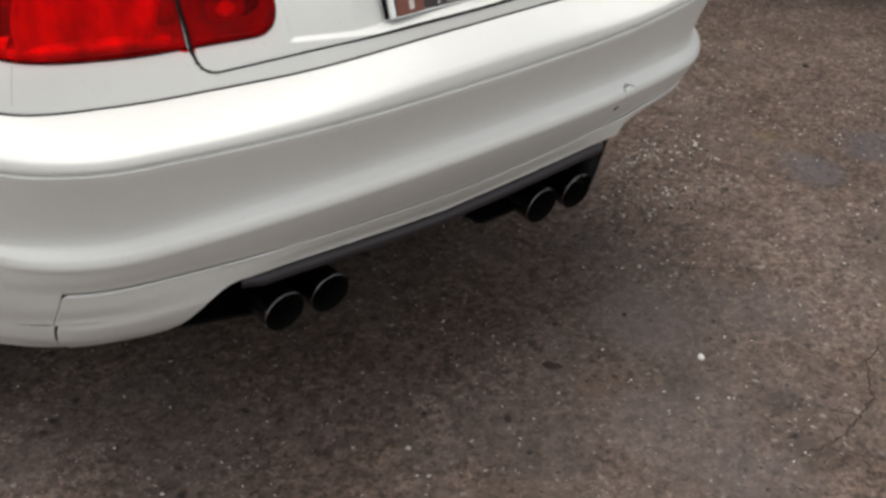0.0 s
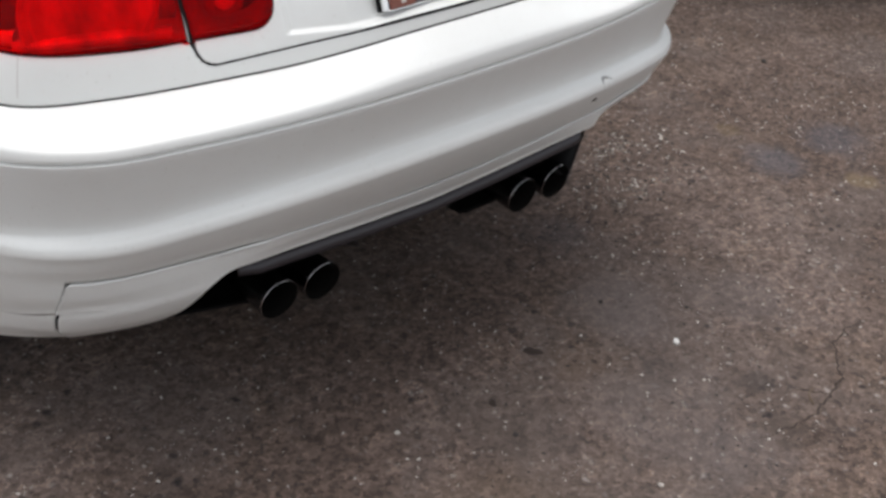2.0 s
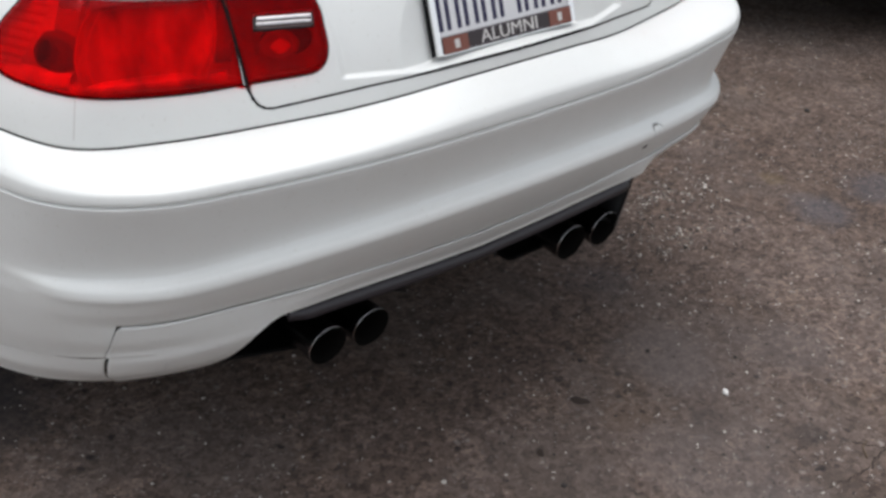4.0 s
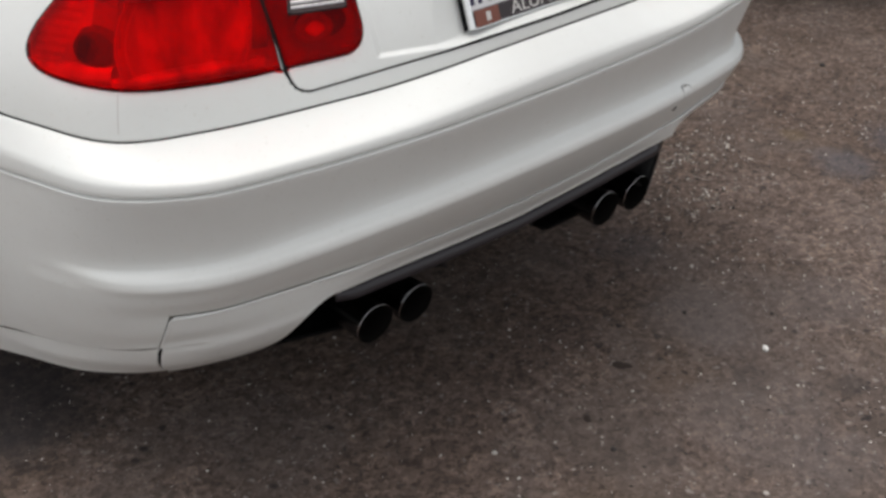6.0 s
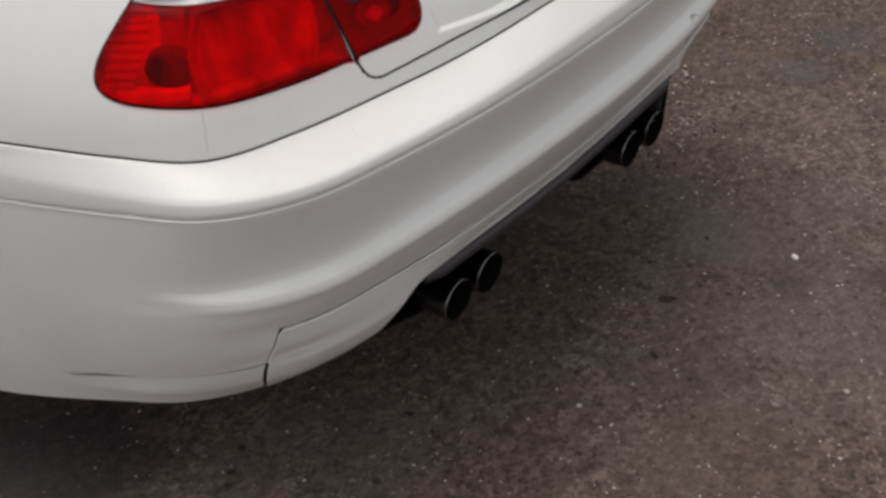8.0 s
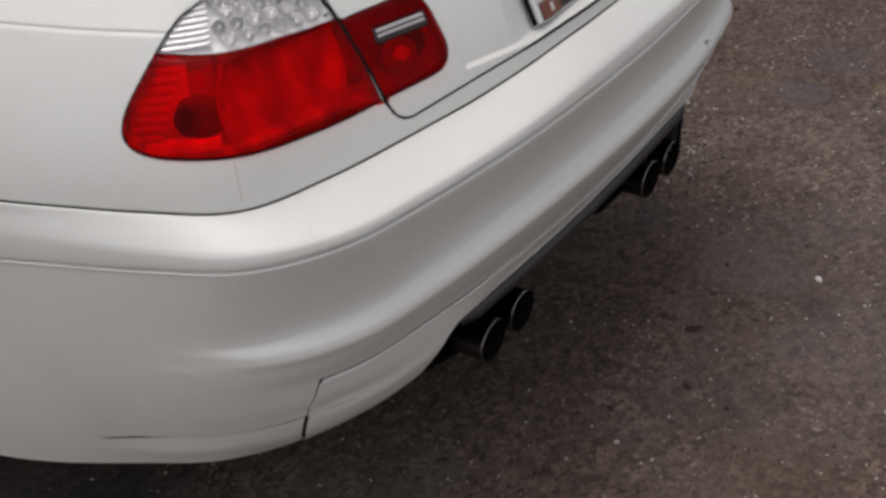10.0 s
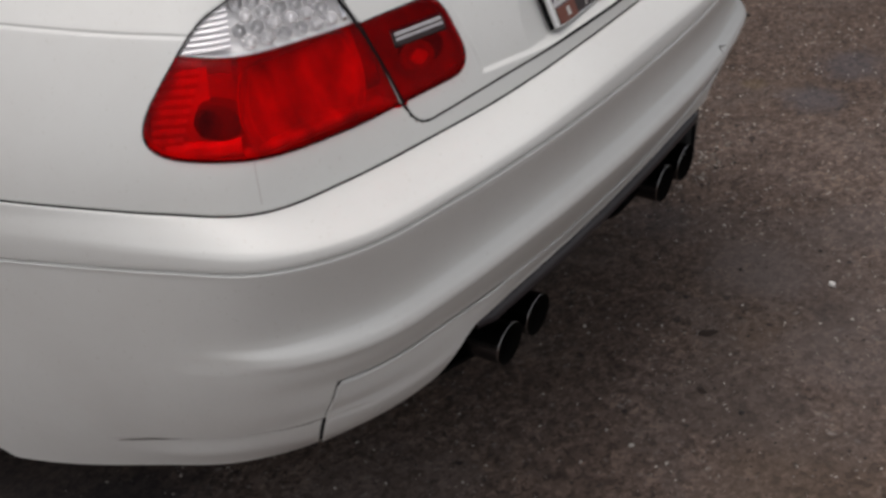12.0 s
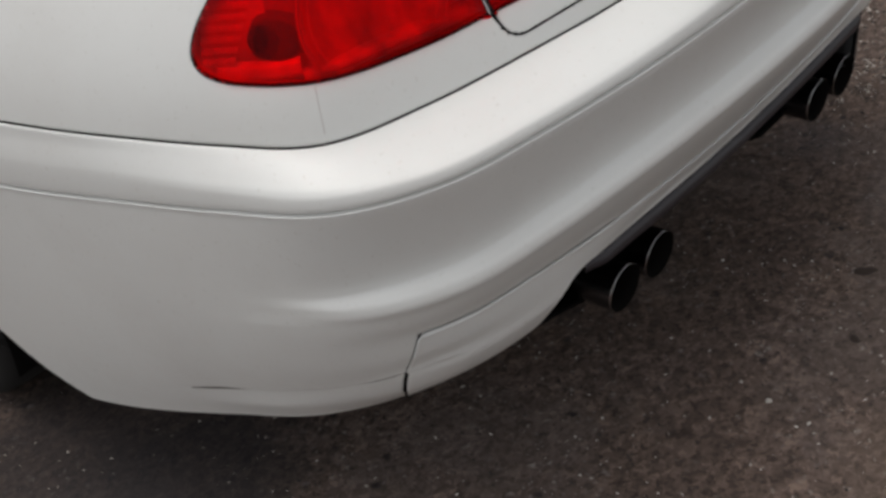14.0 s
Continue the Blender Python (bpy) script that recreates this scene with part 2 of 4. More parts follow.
def grid_faces(rows, cols, flip=False):
    out = []
    for i in range(rows - 1):
        for j in range(cols - 1):
            q = (i * cols + j, i * cols + j + 1, (i + 1) * cols + j + 1, (i + 1) * cols + j)
            out.append(q[::-1] if flip else q)
    return out


def rounded_box(bm, size, at, r=0.003, turn=None, segments=2):
    """A box with rounded edges, added to bm."""
    made = bmesh.ops.create_cube(bm, size=1.0)["verts"]
    m = Matrix.Translation(at) @ (turn or Matrix.Identity(4)) @ Matrix.Diagonal((*size, 1))
    bmesh.ops.transform(bm, matrix=m, verts=made)
    edges = list({e for v in made for e in v.link_edges})
    if r:
        bmesh.ops.bevel(bm, geom=edges, offset=r, segments=segments, affect="EDGES", profile=0.5)


def tube(profile, steps, axis_at, closed=False):
    """A surface of revolution about an axis along y. profile: (y, radius)."""
    verts, faces = [], []
    n = len(profile)
    for k in range(steps):
        a = 2 * math.pi * k / steps
        for y, r in profile:
            verts.append((axis_at[0] + r * math.cos(a), axis_at[1] + y, axis_at[2] + r * math.sin(a)))
    for k in range(steps):
        for i in range(n - 1 + closed):
            a, b = k * n + i, k * n + (i + 1) % n
            c, d = ((k + 1) % steps) * n + (i + 1) % n, ((k + 1) % steps) * n + i
            faces.append((a, b, c, d))
    return verts, faces


# ---- the car's plan: lines round its tail, as radius and height by angle ----
PIVOT = 0.7
R_KNOTS = np.radians([0, 12, 24, 34, 42, 50, 58, 68, 82, 105, 118])
Z_KNOTS = np.radians([0, 25, 45, 65, 105, 118])
LINES = {
    "gap": ([0.789, 0.789, 0.797, 0.827, 0.871, 0.925, 0.913, 0.896, 0.890, 0.936, 1.022], [0.781, 0.755, 0.740, 0.763, 0.778, 0.780]),
    "groove": ([0.849, 0.859, 0.892, 0.938, 0.984, 0.993, 0.953, 0.916, 0.904, 0.943, 1.028], [0.719, 0.706, 0.690, 0.681, 0.668, 0.664]),
    "valley": ([0.814, 0.824, 0.857, 0.903, 0.950, 0.961, 0.936, 0.911, 0.901, 0.942, 1.028], [0.617, 0.599, 0.568, 0.557, 0.548, 0.544]),
    "ridge": ([0.839, 0.849, 0.882, 0.928, 0.973, 0.981, 0.939, 0.908, 0.898, 0.941, 1.026], [0.580, 0.562, 0.530, 0.520, 0.510, 0.506]),
    "seam": ([0.763, 0.780, 0.826, 0.885, 0.940, 0.955, 0.928, 0.898, 0.892, 0.938, 1.022], [0.467, 0.475, 0.474, 0.456, 0.439, 0.436]),
    "crease": ([0.722, 0.744, 0.800, 0.872, 0.918, 0.931, 0.909, 0.878, 0.884, 0.932, 1.010], [0.410, 0.428, 0.395, 0.343, 0.300, 0.290]),
    "lip": ([0.666, 0.677, 0.714, 0.762, 0.810, 0.848, 0.862, 0.853, 0.868, 0.925, 0.995], [0.341, 0.314, 0.287, 0.261, 0.226, 0.220]),
}


def spline(knots, values, x):
    v = np.asarray(values, float)
    d = np.gradient(v, knots)
    d[0] = 0.0
    i = np.clip(np.searchsorted(knots, x) - 1, 0, len(knots) - 2)
    h = knots[i + 1] - knots[i]
    s = (x - knots[i]) / h
    return ((2 * s**3 - 3 * s**2 + 1) * v[i] + (s**3 - 2 * s**2 + s) * h * d[i]
            + (-2 * s**3 + 3 * s**2) * v[i + 1] + (s**3 - s**2) * h * d[i + 1])


def line(name, a, out=0.0, up=0.0):
    """Radius and height of a line of the tail at the angles a (radians)."""
    r, z = LINES[name]
    if name == "gap":
        up = up + 0.0075 * (1 - ease(np.degrees(np.abs(a)), 9, 27))
    if name == "seam":
        deg = np.degrees(np.abs(a))
        up = up - 0.007 * ease(deg, 37, 46) * (1 - ease(deg, 50, 60))
    return spline(R_KNOTS, r, np.abs(a)) + out, spline(Z_KNOTS, z, np.abs(a)) + up


def ease(x, lo, hi):
    s = np.clip((x - lo) / (hi - lo), 0, 1)
    return s * s * (3 - 2 * s)


def place(a, r, z):
    x = r * np.sin(a)
    tuck = 0.17 * ease(x, 0.43, 0.56) * ease(-z, -0.468, -0.415) * ease(-x, -0.95, -0.75)
    return np.stack([x + 0.022 * ease(x, 0.42, 0.80), PIVOT - r * np.cos(a) + tuck, z], -1)


ARCH_Y, ARCH_Z, ARCH_R = 1.24, 0.335, 0.382


def arch_edge(z):
    """How far forward the bumper runs at a height: a slanting lower corner, then the round of the wheel arch."""
    low = 0.690 + np.maximum(z - 0.232, 0) * 1.42
    round_ = ARCH_Y - np.sqrt(np.maximum(ARCH_R**2 - np.maximum(z - ARCH_Z, 0) ** 2, 0.0))
    return np.where(z < ARCH_Z, np.minimum(low, round_), round_)


def bumper_profile(a):
    """Control points (radius, height) of the bumper's section from the top gap to the lower lip, at the angles a."""
    side = ease(np.degrees(np.abs(a)), 44, 64)
    rg, zg = line("gap", a)
    rv, zv = line("groove", a)
    rm, zm = line("valley", a)
    rr, zr = line("ridge", a)
    rs, zs = line("seam", a)
    rc, zc = line("crease", a)
    zc = zc - 0.006 * np.exp(-(((np.degrees(np.abs(a)) - 57) / 6) ** 2))
    rb, zb = line("lip", a)
    # the flanks are plain: ridge, valley and crease die out behind the corner
    def flank(z):
        t = (zv - z) / (zv - zb)
        return rv + (rb - rv) * t**3
    deg = np.degrees(np.abs(a))
    dent = ease(deg, 42, 49) * (1 - ease(deg, 60, 73))
    w, h = rv - rg, zg - zv

    def below(z):
        t = np.clip((zc - z) / (zc - zb), 0, 1)
        return rc + (rb - rc) * t**1.7

    fold = ease(deg, 36, 46)
    slant = (rs - rc) / (zs - zc)
    top = [
        (rg - 0.014, zg - 0.014), (rg - 0.002, zg - 0.005), (rg + 0.002, zg - 0.0035),
        (rg + 0.36 * w, zg - 0.20 * h), (rg + 0.70 * w, zg - 0.40 * h), (rg + 0.90 * w, zg - 0.545 * h), (rg + 0.975 * w, zg - 0.66 * h),
        (rv + 0.0005, zg - 0.86 * h), (rv, zv + 0.0030), (rv - 0.0060, zv + 0.0016), (rv - 0.0060, zv - 0.0006), (rv + 0.0006, zv - 0.0030), (rv - 0.0006, zv - 0.010),
    ]
    face = [
        (rv + 0.50 * (rm - rv), zv + 0.5 * (zm - zv)), (rm, zm), (rm + 0.05 * (rr - rm), zm + 0.30 * (zr - zm)), (rm + 0.88 * (rr - rm), zm + 0.70 * (zr - zm)), (rr, zr), (rr - 0.007, zr - 0.015),
        (rs + 0.50 * (rr - rs), zs + 0.45 * (zr - zs)), (rs, zs), (rs + (0.46 - 0.04 * fold) * (rc - rs), zs + 0.5 * (zc - zs)), (rc + 0.0015 * fold + (1 - fold) * slant * 0.012, zc + 0.012), (rc + (1 - fold) * slant * 0.003, zc + 0.003),
    ]
    low = [(below(zc - 0.003), zc - 0.003), (below(zc - 0.011), zc - 0.011), (below(zc - 0.45 * (zc - zb)) - 0.0005, zc - 0.45 * (zc - zb)), (below(zb + 0.012) + 0.001, zb + 0.012)]
    under = ease(deg, 42, 59)
    plain = [(r + (side if k < 5 else np.maximum(side, under)) * (flank(z) - r), z) for k, (r, z) in enumerate(face + low)]
    for k, depth in ((len(face), 0.0110), (len(face) + 1, 0.0080)):
        plain[k] = (plain[k][0] - depth * dent, plain[k][1])
    pts = top + plain + [(rb, zb), (rb - 0.010, zb - 0.003), (rb - 0.035, zb + 0.004)]
    return np.array([p[0] for p in pts]), np.array([p[1] for p in pts])


SEAM_ROW = 20
N_CONTROL = 31


def chain(values, u):
    """Catmull-Rom along axis 0, centripetal enough for near points: a monotone cubic keeps small steps crisp."""
    n = len(values)
    i = np.clip(u.astype(int), 0, n - 2)
    s = u - i
    d = np.zeros_like(values)
    a, b = values[1:-1] - values[:-2], values[2:] - values[1:-1]
    good = a * b > 0
    d[1:-1][good] = (2 * a[good] * b[good] / (a[good] + b[good]))
    d[0], d[-1] = values[1] - values[0], values[-1] - values[-2]
    s = s[:, None]
    return ((2 * s**3 - 3 * s**2 + 1) * values[i] + (s**3 - 2 * s**2 + s) * d[i]
            + (-2 * s**3 + 3 * s**2) * values[i + 1] + (s**3 - s**2) * d[i + 1])


def bumper_skin(angles, u, out=0.0):
    r, z = bumper_profile(angles)
    return chain(r, u) + out, chain(z, u)


def skin_points(lean, u, out=0.0):
    """Points of the bumper where every row has its own angles."""
    k = np.arange(len(u))
    res = np.empty((*lean.shape, 3))
    for j in range(lean.shape[1]):
        r, z = bumper_skin(lean[:, j], u, out)
        res[:, j] = place(lean[:, j], r[k, k], z[k, k])
    return res


def u_rows(lo, hi, per=4):
    return np.unique(np.r_[np.linspace(lo, hi, int((hi - lo) * per) + 1), np.arange(math.ceil(lo), math.floor(hi) + 1)])


COVER_DEG = 46.3  # where the valance meets the corner of the bumper


def valance_drop(x):
    """Depth of the valance below its seam, over the exhaust."""
    return 0.044 + 0.020 * np.clip(1 - x / 0.45, 0, 1)


def cover_shift(u):
    """The joint at the valance's end leans outwards towards the lip, with a small step at the crease."""
    step = np.interp(u - SEAM_ROW, [0, 1, 2, 3, 4, 4.2, 5, 6, 7, 8], [0, 0.9, 1.75, 1.9, 1.98, 2.15, 2.25, 2.9, 3.4, 3.7])
    return step


def cut_rows(a, u0, u1, n, out=0.0, gap=0.0):
    """Rows of the valance between its seam and an edge that rises over the exhaust."""
    per = 12
    uu = np.linspace(u0, u1, (int(u1) - int(u0)) * per + 1)
    r, z = bumper_skin(a, uu, out)
    x = np.abs(r[0] * np.sin(a))
    rs, zs = line("seam", a)
    k = np.clip((0.626 - x) / 0.190, 0, 1)
    k = k * k * (3 - 2 * k)
    zcut = (1 - k) * z.min(0) + k * (zs - valance_drop(x))
    cols = []
    for j in range(len(a)):
        stop = np.argmax(z[:, j] <= zcut[j]) if k[j] > 0.0 else len(uu) - 1
        stop = stop or len(uu) - 1
        f = np.linspace(0, stop, n)
        at = np.arange(len(uu))
        cols.append((np.interp(f, at, r[:, j]), np.interp(f, at, z[:, j]), np.interp(f, at, uu)))
    return np.array([c[0] for c in cols]).T, np.array([c[1] for c in cols]).T, np.array([c[2] for c in cols]).T


def build_bumper(car):
    # main cover
    deg = np.unique(np.r_[np.linspace(-76, 76, 305), -COVER_DEG, COVER_DEG])
    a = np.radians(deg)
    u = u_rows(0, N_CONTROL - 1, 5)
    shift = cover_shift(u)[:, None] * (1 - ease(np.abs(deg), COVER_DEG, 72))[None] * (np.abs(deg) >= COVER_DEG - 1e-6)
    lean = a[None] + np.radians(shift) * np.sign(deg)[None]
    p = skin_points(lean, u)
    # the flanks run on to the wheel arch
    n_side = 44
    sides = []
    for sgn in (-1, 1):
        dense = np.radians(np.linspace(76, 117, 330))
        rr, zz = bumper_skin(dense, u)
        q = place(dense[None], rr, zz)
        q[..., 0] *= sgn
        inside = q[..., 1] > arch_edge(q[..., 2])
        stop = np.where(inside.any(1), inside.argmax(1), dense.size - 1)
        end = dense[stop]
        t = np.linspace(0, 1, n_side)[None]
        aa = dense[0] + t * (end[:, None] - dense[0])
        grid = skin_points(aa * sgn, u)
        sides.append(grid)
    left = sides[0][:, ::-1]
    full = np.concatenate([left[:, :-1], p, sides[1][:, 1:]], 1)
    degs = np.r_[np.full(n_side - 1, -90.0), deg, np.full(n_side - 1, 90.0)]
    rows, cols = full.shape[:2]
    faces = []
    for i in range(rows - 1):
        for j in range(cols - 1):
            low = u[i] >= SEAM_ROW - 1e-6 and u[i] < 99
            if low and degs[j] >= -COVER_DEG - 1e-6 and degs[j + 1] <= COVER_DEG + 1e-6:
                continue
            q = (i * cols + j, (i + 1) * cols + j, (i + 1) * cols + j + 1, i * cols + j + 1)
            faces.append(q)
    verts = full.reshape(-1, 3)
    bumper = link_mesh("bumper", verts, faces, WHITE, car)
    solid(bumper, 0.003)
    # valance below the seam, set 2 mm proud with a small gap
    av = np.radians(np.linspace(-COVER_DEG + 0.08, COVER_DEG - 0.08, 371))
    rv, zv, uv = cut_rows(av, SEAM_ROW, N_CONTROL - 1.0, 44, 0.0032)
    # lean the ends with the joint, then sample the skin again
    end = ease(np.degrees(np.abs(av)), 36, COVER_DEG)[None]
    lean = av[None] + np.sign(av)[None] * np.radians(cover_shift(uv) - 0.30 * (uv > SEAM_ROW + 4.1)) * end
    for j in range(len(av)):
        if end[0, j] > 0:
            rj, zj = bumper_skin(lean[:, j], uv[:, j], 0.0032)
            k = np.arange(len(rj))
            rv[:, j], zv[:, j] = rj[k, k], zj[k, k]
    drop = 0.004 * ease(np.degrees(np.abs(av)), COVER_DEG - 0.5, COVER_DEG - 0.05) ** 2
    zv = zv - drop[None] * np.linspace(1, 0, len(zv))[:, None] ** 4
    top_r, top_z = rv[0], zv[0] - 0.0012
    roll = [(top_r - 0.012, top_z - 0.004), (top_r - 0.0030, top_z - 0.0002), (top_r - 0.0006, top_z - 0.0012)]
    rv = np.concatenate([[x[0] for x in roll], rv[1:]])
    zv = np.concatenate([[x[1] for x in roll], zv[1:]])
    lean = np.concatenate([lean[:1], lean[:1], lean])
    # inward return along the lower edge
    rv = np.concatenate([rv, [rv[-1] - 0.004, rv[-1] - 0.020]])
    zv = np.concatenate([zv, [zv[-1] - 0.001, zv[-1] + 0.004]])
    lean = np.concatenate([lean, lean[-1:], lean[-1:]])
    q = place(lean, rv, zv)
    f = [x[::-1] for x in grid_faces(*q.shape[:2])]
    valance = link_mesh("valance", q.reshape(-1, 3), f, WHITE, car, label="white lower valance with a raised exhaust opening")
    solid(valance, 0.003)
    # dark backing behind the seam, so that the joint reads
    ab = np.radians(np.linspace(-COVER_DEG - 1, COVER_DEG + 1, 120))
    rb, zb = line("seam", ab, -0.008)
    q = place(ab[None], np.stack([rb, rb - 0.004]), np.stack([zb + 0.012, zb - 0.015]))
    link_mesh("seam_backing", q.reshape(-1, 3), [x[::-1] for x in grid_faces(2, 120)], SEAL, car)
    ag = np.radians(np.linspace(-100, 100, 240))
    rb, zb = line("gap", ag, -0.013)
    q = place(ag[None], np.stack([rb, rb]), np.stack([zb + 0.014, zb - 0.012]))
    outward(link_mesh("gap_backing", q.reshape(-1, 3), grid_faces(2, 240), SEAL, car))
    for sgn in (-1, 1):
        uu = np.linspace(SEAM_ROW, N_CONTROL - 3, 40)
        ar = np.radians(np.array([COVER_DEG - 0.8, COVER_DEG + 0.8])[None] + cover_shift(uu)[:, None]) * sgn
        q = skin_points(ar, uu, -0.005)
        link_mesh("joint_backing", q.reshape(-1, 3), grid_faces(40, 2), SEAL, car)
    # shade in the crease of each flank, painted as a dark strip thinning out towards the wheel
    for sgn in (-1, 1):
        n = 90
        s = np.linspace(0, 1, n)
        ar = np.radians(np.interp(s, [0, 1], [COVER_DEG + 2.2, 70.5])) * sgn
        half = 0.5 * (1 - 0.6 * s) * np.minimum(1, 12 * (1 - s)) * np.minimum(1, 0.55 + 8 * s)
        rows = []
        for off in np.linspace(-1, 1, 9):
            row = [bumper_skin(ar[j:j + 1], np.array([24.30 + off * half[j]]), 0.0012 if abs(off) < 0.9 else -0.0003) for j in range(n)]
            rows.append(place(ar, np.array([q[0][0, 0] for q in row]), np.array([q[1][0, 0] for q in row])))
        outward(link_mesh("crease_shade", np.array(rows).reshape(-1, 3), grid_faces(9, n), CREASE_SHADE, bumper, label="dark strip of painted shade along the bumper crease"))
    return bumper


def build_tow_cover(bumper):
    """The round tow-hook cap and a small plug on the ridge, flush with the skin."""
    def patch(name, deg, row, rings, mat, parent, arc=(0.0, math.tau)):
        a0 = math.radians(deg)
        r, z = bumper_skin(np.array([a0, a0 + 0.01]), np.array([row, row + 0.2]))
        c = place(a0, r[0, 0], z[0, 0])
        e1 = np.linalg.norm(place(a0 + 0.01, r[0, 1], z[0, 1]) - c)
        us = np.linspace(row - 2.5, row + 2.5, 201)
        rs, zs = bumper_skin(np.array([a0]), us)
        run = np.r_[0, np.cumsum(np.hypot(np.diff(rs[:, 0]), np.diff(zs[:, 0])))]
        run = run - run[100]
        n = 33
        verts = []
        for rad, out in rings:
            for t in np.linspace(arc[0], arc[1], n):
                aa, uu = a0 + rad * math.cos(t) / e1 * 0.01, np.interp(-rad * math.sin(t), run, us)
                rr, zz = bumper_skin(np.array([aa]), np.array([uu]))
                verts.append(place(aa, rr[0, 0] + out, zz[0, 0]))
        return outward(link_mesh(name, verts, grid_faces(len(rings), n), mat, parent))

    cap = patch("tow_cover", 24.9, 16.5, ((0.0002, 0.0009), (0.010, 0.0010), (0.0150, 0.0009), (0.0162, 0.0002)), WHITE, bumper)
    # black arc over the upper half only, painting the shade in the groove
    patch("cap_groove_shade", 24.9, 16.5, ((0.0160, 0.0007), (0.0180, 0.0007)), SEAL, cap, (0.3, 2.9))
    patch("plug", 23.7, 18.4, ((0.0002, 0.0012), (0.0052, 0.0012), (0.006, 0.0)), SEAL, bumper)


def outward(ob, hub=(0, PIVOT, 0.9)):
    """Turn the faces of an open sheet so that they look away from the car's middle."""
    me = ob.data
    bm = bmesh.new()
    bm.from_mesh(me)
    bad = [f for f in bm.faces if f.normal.dot(f.calc_center_median() - Vector(hub)) < 0]
    bmesh.ops.reverse_faces(bm, faces=bad)
    bm.to_mesh(me)
    bm.free()
    return ob


# ---- body above the bumper ----
def body_radius(a, z):
    rg, zg = line("gap", a)
    h = z - zg
    tuck = 1.5 - 0.6 * ease(np.degrees(np.abs(a)), 60, 95)
    return rg - 0.003 - 0.2 * h - tuck * h * np.abs(h)


def crease_height(a):
    return 0.9615 + 0.0013 * (np.clip(np.degrees(np.abs(a)), 40, 110) - 54.6)


def on_body(deg, z, out=0.0):
    a = np.radians(np.asarray(deg, float))
    z = np.asarray(z, float)
    return place(a, body_radius(a, z) + out, z)


LAMP_OUTER = [(34.75, 0.8055), (34.75, 0.8055), (38.1, 0.802), (41.3, 0.801), (44.1, 0.802), (46.7, 0.805), (49.2, 0.809), (51.5, 0.813), (53.9, 0.8165), (56.2, 0.821), (57.8, 0.829),
              (58.8, 0.843), (58.9, 0.862), (58.2, 0.885), (57.0, 0.909), (55.6, 0.934), (53.6, 0.965), (51.4, 0.984), (48.5, 0.997), (44.5, 1.000), (40.6, 0.990),
              (38.6, 0.972), (37.6, 0.945), (36.9, 0.915), (35.8, 0.870)]
LAMP_INNER = [(34.2, 0.8055), (34.2, 0.8055), (31.2, 0.808), (28.3, 0.8105), (26.8, 0.814), (25.7, 0.826), (25.3, 0.846), (25.6, 0.874), (25.9, 0.895), (26.6, 0.911), (28.0, 0.919),
              (31.4, 0.919), (34.2, 0.9185), (36.6, 0.917), (36.6, 0.917), (35.45, 0.8625)]


def smooth_loop(pts, n):
    """A closed loop through the points, evenly resampled."""
    p = np.array(pts, float)
    k = len(p)
    dense = []
    for i in range(k):
        p0, p1, p2, p3 = p[i - 1], p[i], p[(i + 1) % k], p[(i + 2) % k]
        for s in np.linspace(0, 1, 10, endpoint=False):
            dense.append(0.5 * (2 * p1 + (p2 - p0) * s + (2 * p0 - 5 * p1 + 4 * p2 - p3) * s * s + (3 * p1 - p0 - 3 * p2 + p3) * s**3))
    d = np.array(dense)
    scale = np.array([0.0155, 1.0])
    step = np.r_[0, np.cumsum(np.hypot(*((np.roll(d, -1, 0) - d) * scale).T))]
    at = np.linspace(0, step[-1], n, endpoint=False)
    dd = np.vstack([d, d[:1]])
    return np.stack([np.interp(at, step, dd[:, 0]), np.interp(at, step, dd[:, 1])], -1)


WING_JOINT = 49.6
ARC = 0.0155  # metres along the body for one degree


def loop_distance(p, loop):
    """Signed distance (negative inside), in metres, from points (arc, z) to a closed loop."""
    a, b = loop, np.roll(loop, -1, 0)
    best = np.full(len(p), 1e9)
    inside = np.zeros(len(p), bool)
    for q0, q1 in zip(a, b):
        d = q1 - q0
        s = np.clip(((p - q0) @ d) / (d @ d + 1e-12), 0, 1)
        best = np.minimum(best, np.hypot(*(p - q0 - s[:, None] * d).T))
        cross = (q0[1] > p[:, 1]) != (q1[1] > p[:, 1])
        with np.errstate(divide="ignore", invalid="ignore"):
            inside ^= cross & (p[:, 0] < (q1[0] - q0[0]) * (p[:, 1] - q0[1]) / (q1[1] - q0[1]) + q0[0])
    return np.where(inside, -best, best)


def lid_bottom(x):
    x = np.abs(x)
    return np.where(x < 0.19, 0.8065 - 0.3 * x * x, 0.7957 - 0.115 * (x - 0.19))


def lid_distance(deg, z, gap=0.0):
    """Signed distance to the outline of the boot lid's rear face (negative inside)."""
    a = np.radians(deg)
    x = np.abs(body_radius(a, z) * np.sin(a))
    edge, r = 0.4535, 0.030
    dx, dz = x - (edge - r) + gap, (lid_bottom(x) + r) - z + gap
    out = np.hypot(np.maximum(dx, 0), np.maximum(dz, 0)) - r
    return out + np.minimum(np.maximum(dx, dz), 0)


LOOPS = {s: (smooth_loop(LAMP_OUTER, 90) * (s, 1), smooth_loop(LAMP_INNER, 60) * (s, 1)) for s in (-1, 1)}


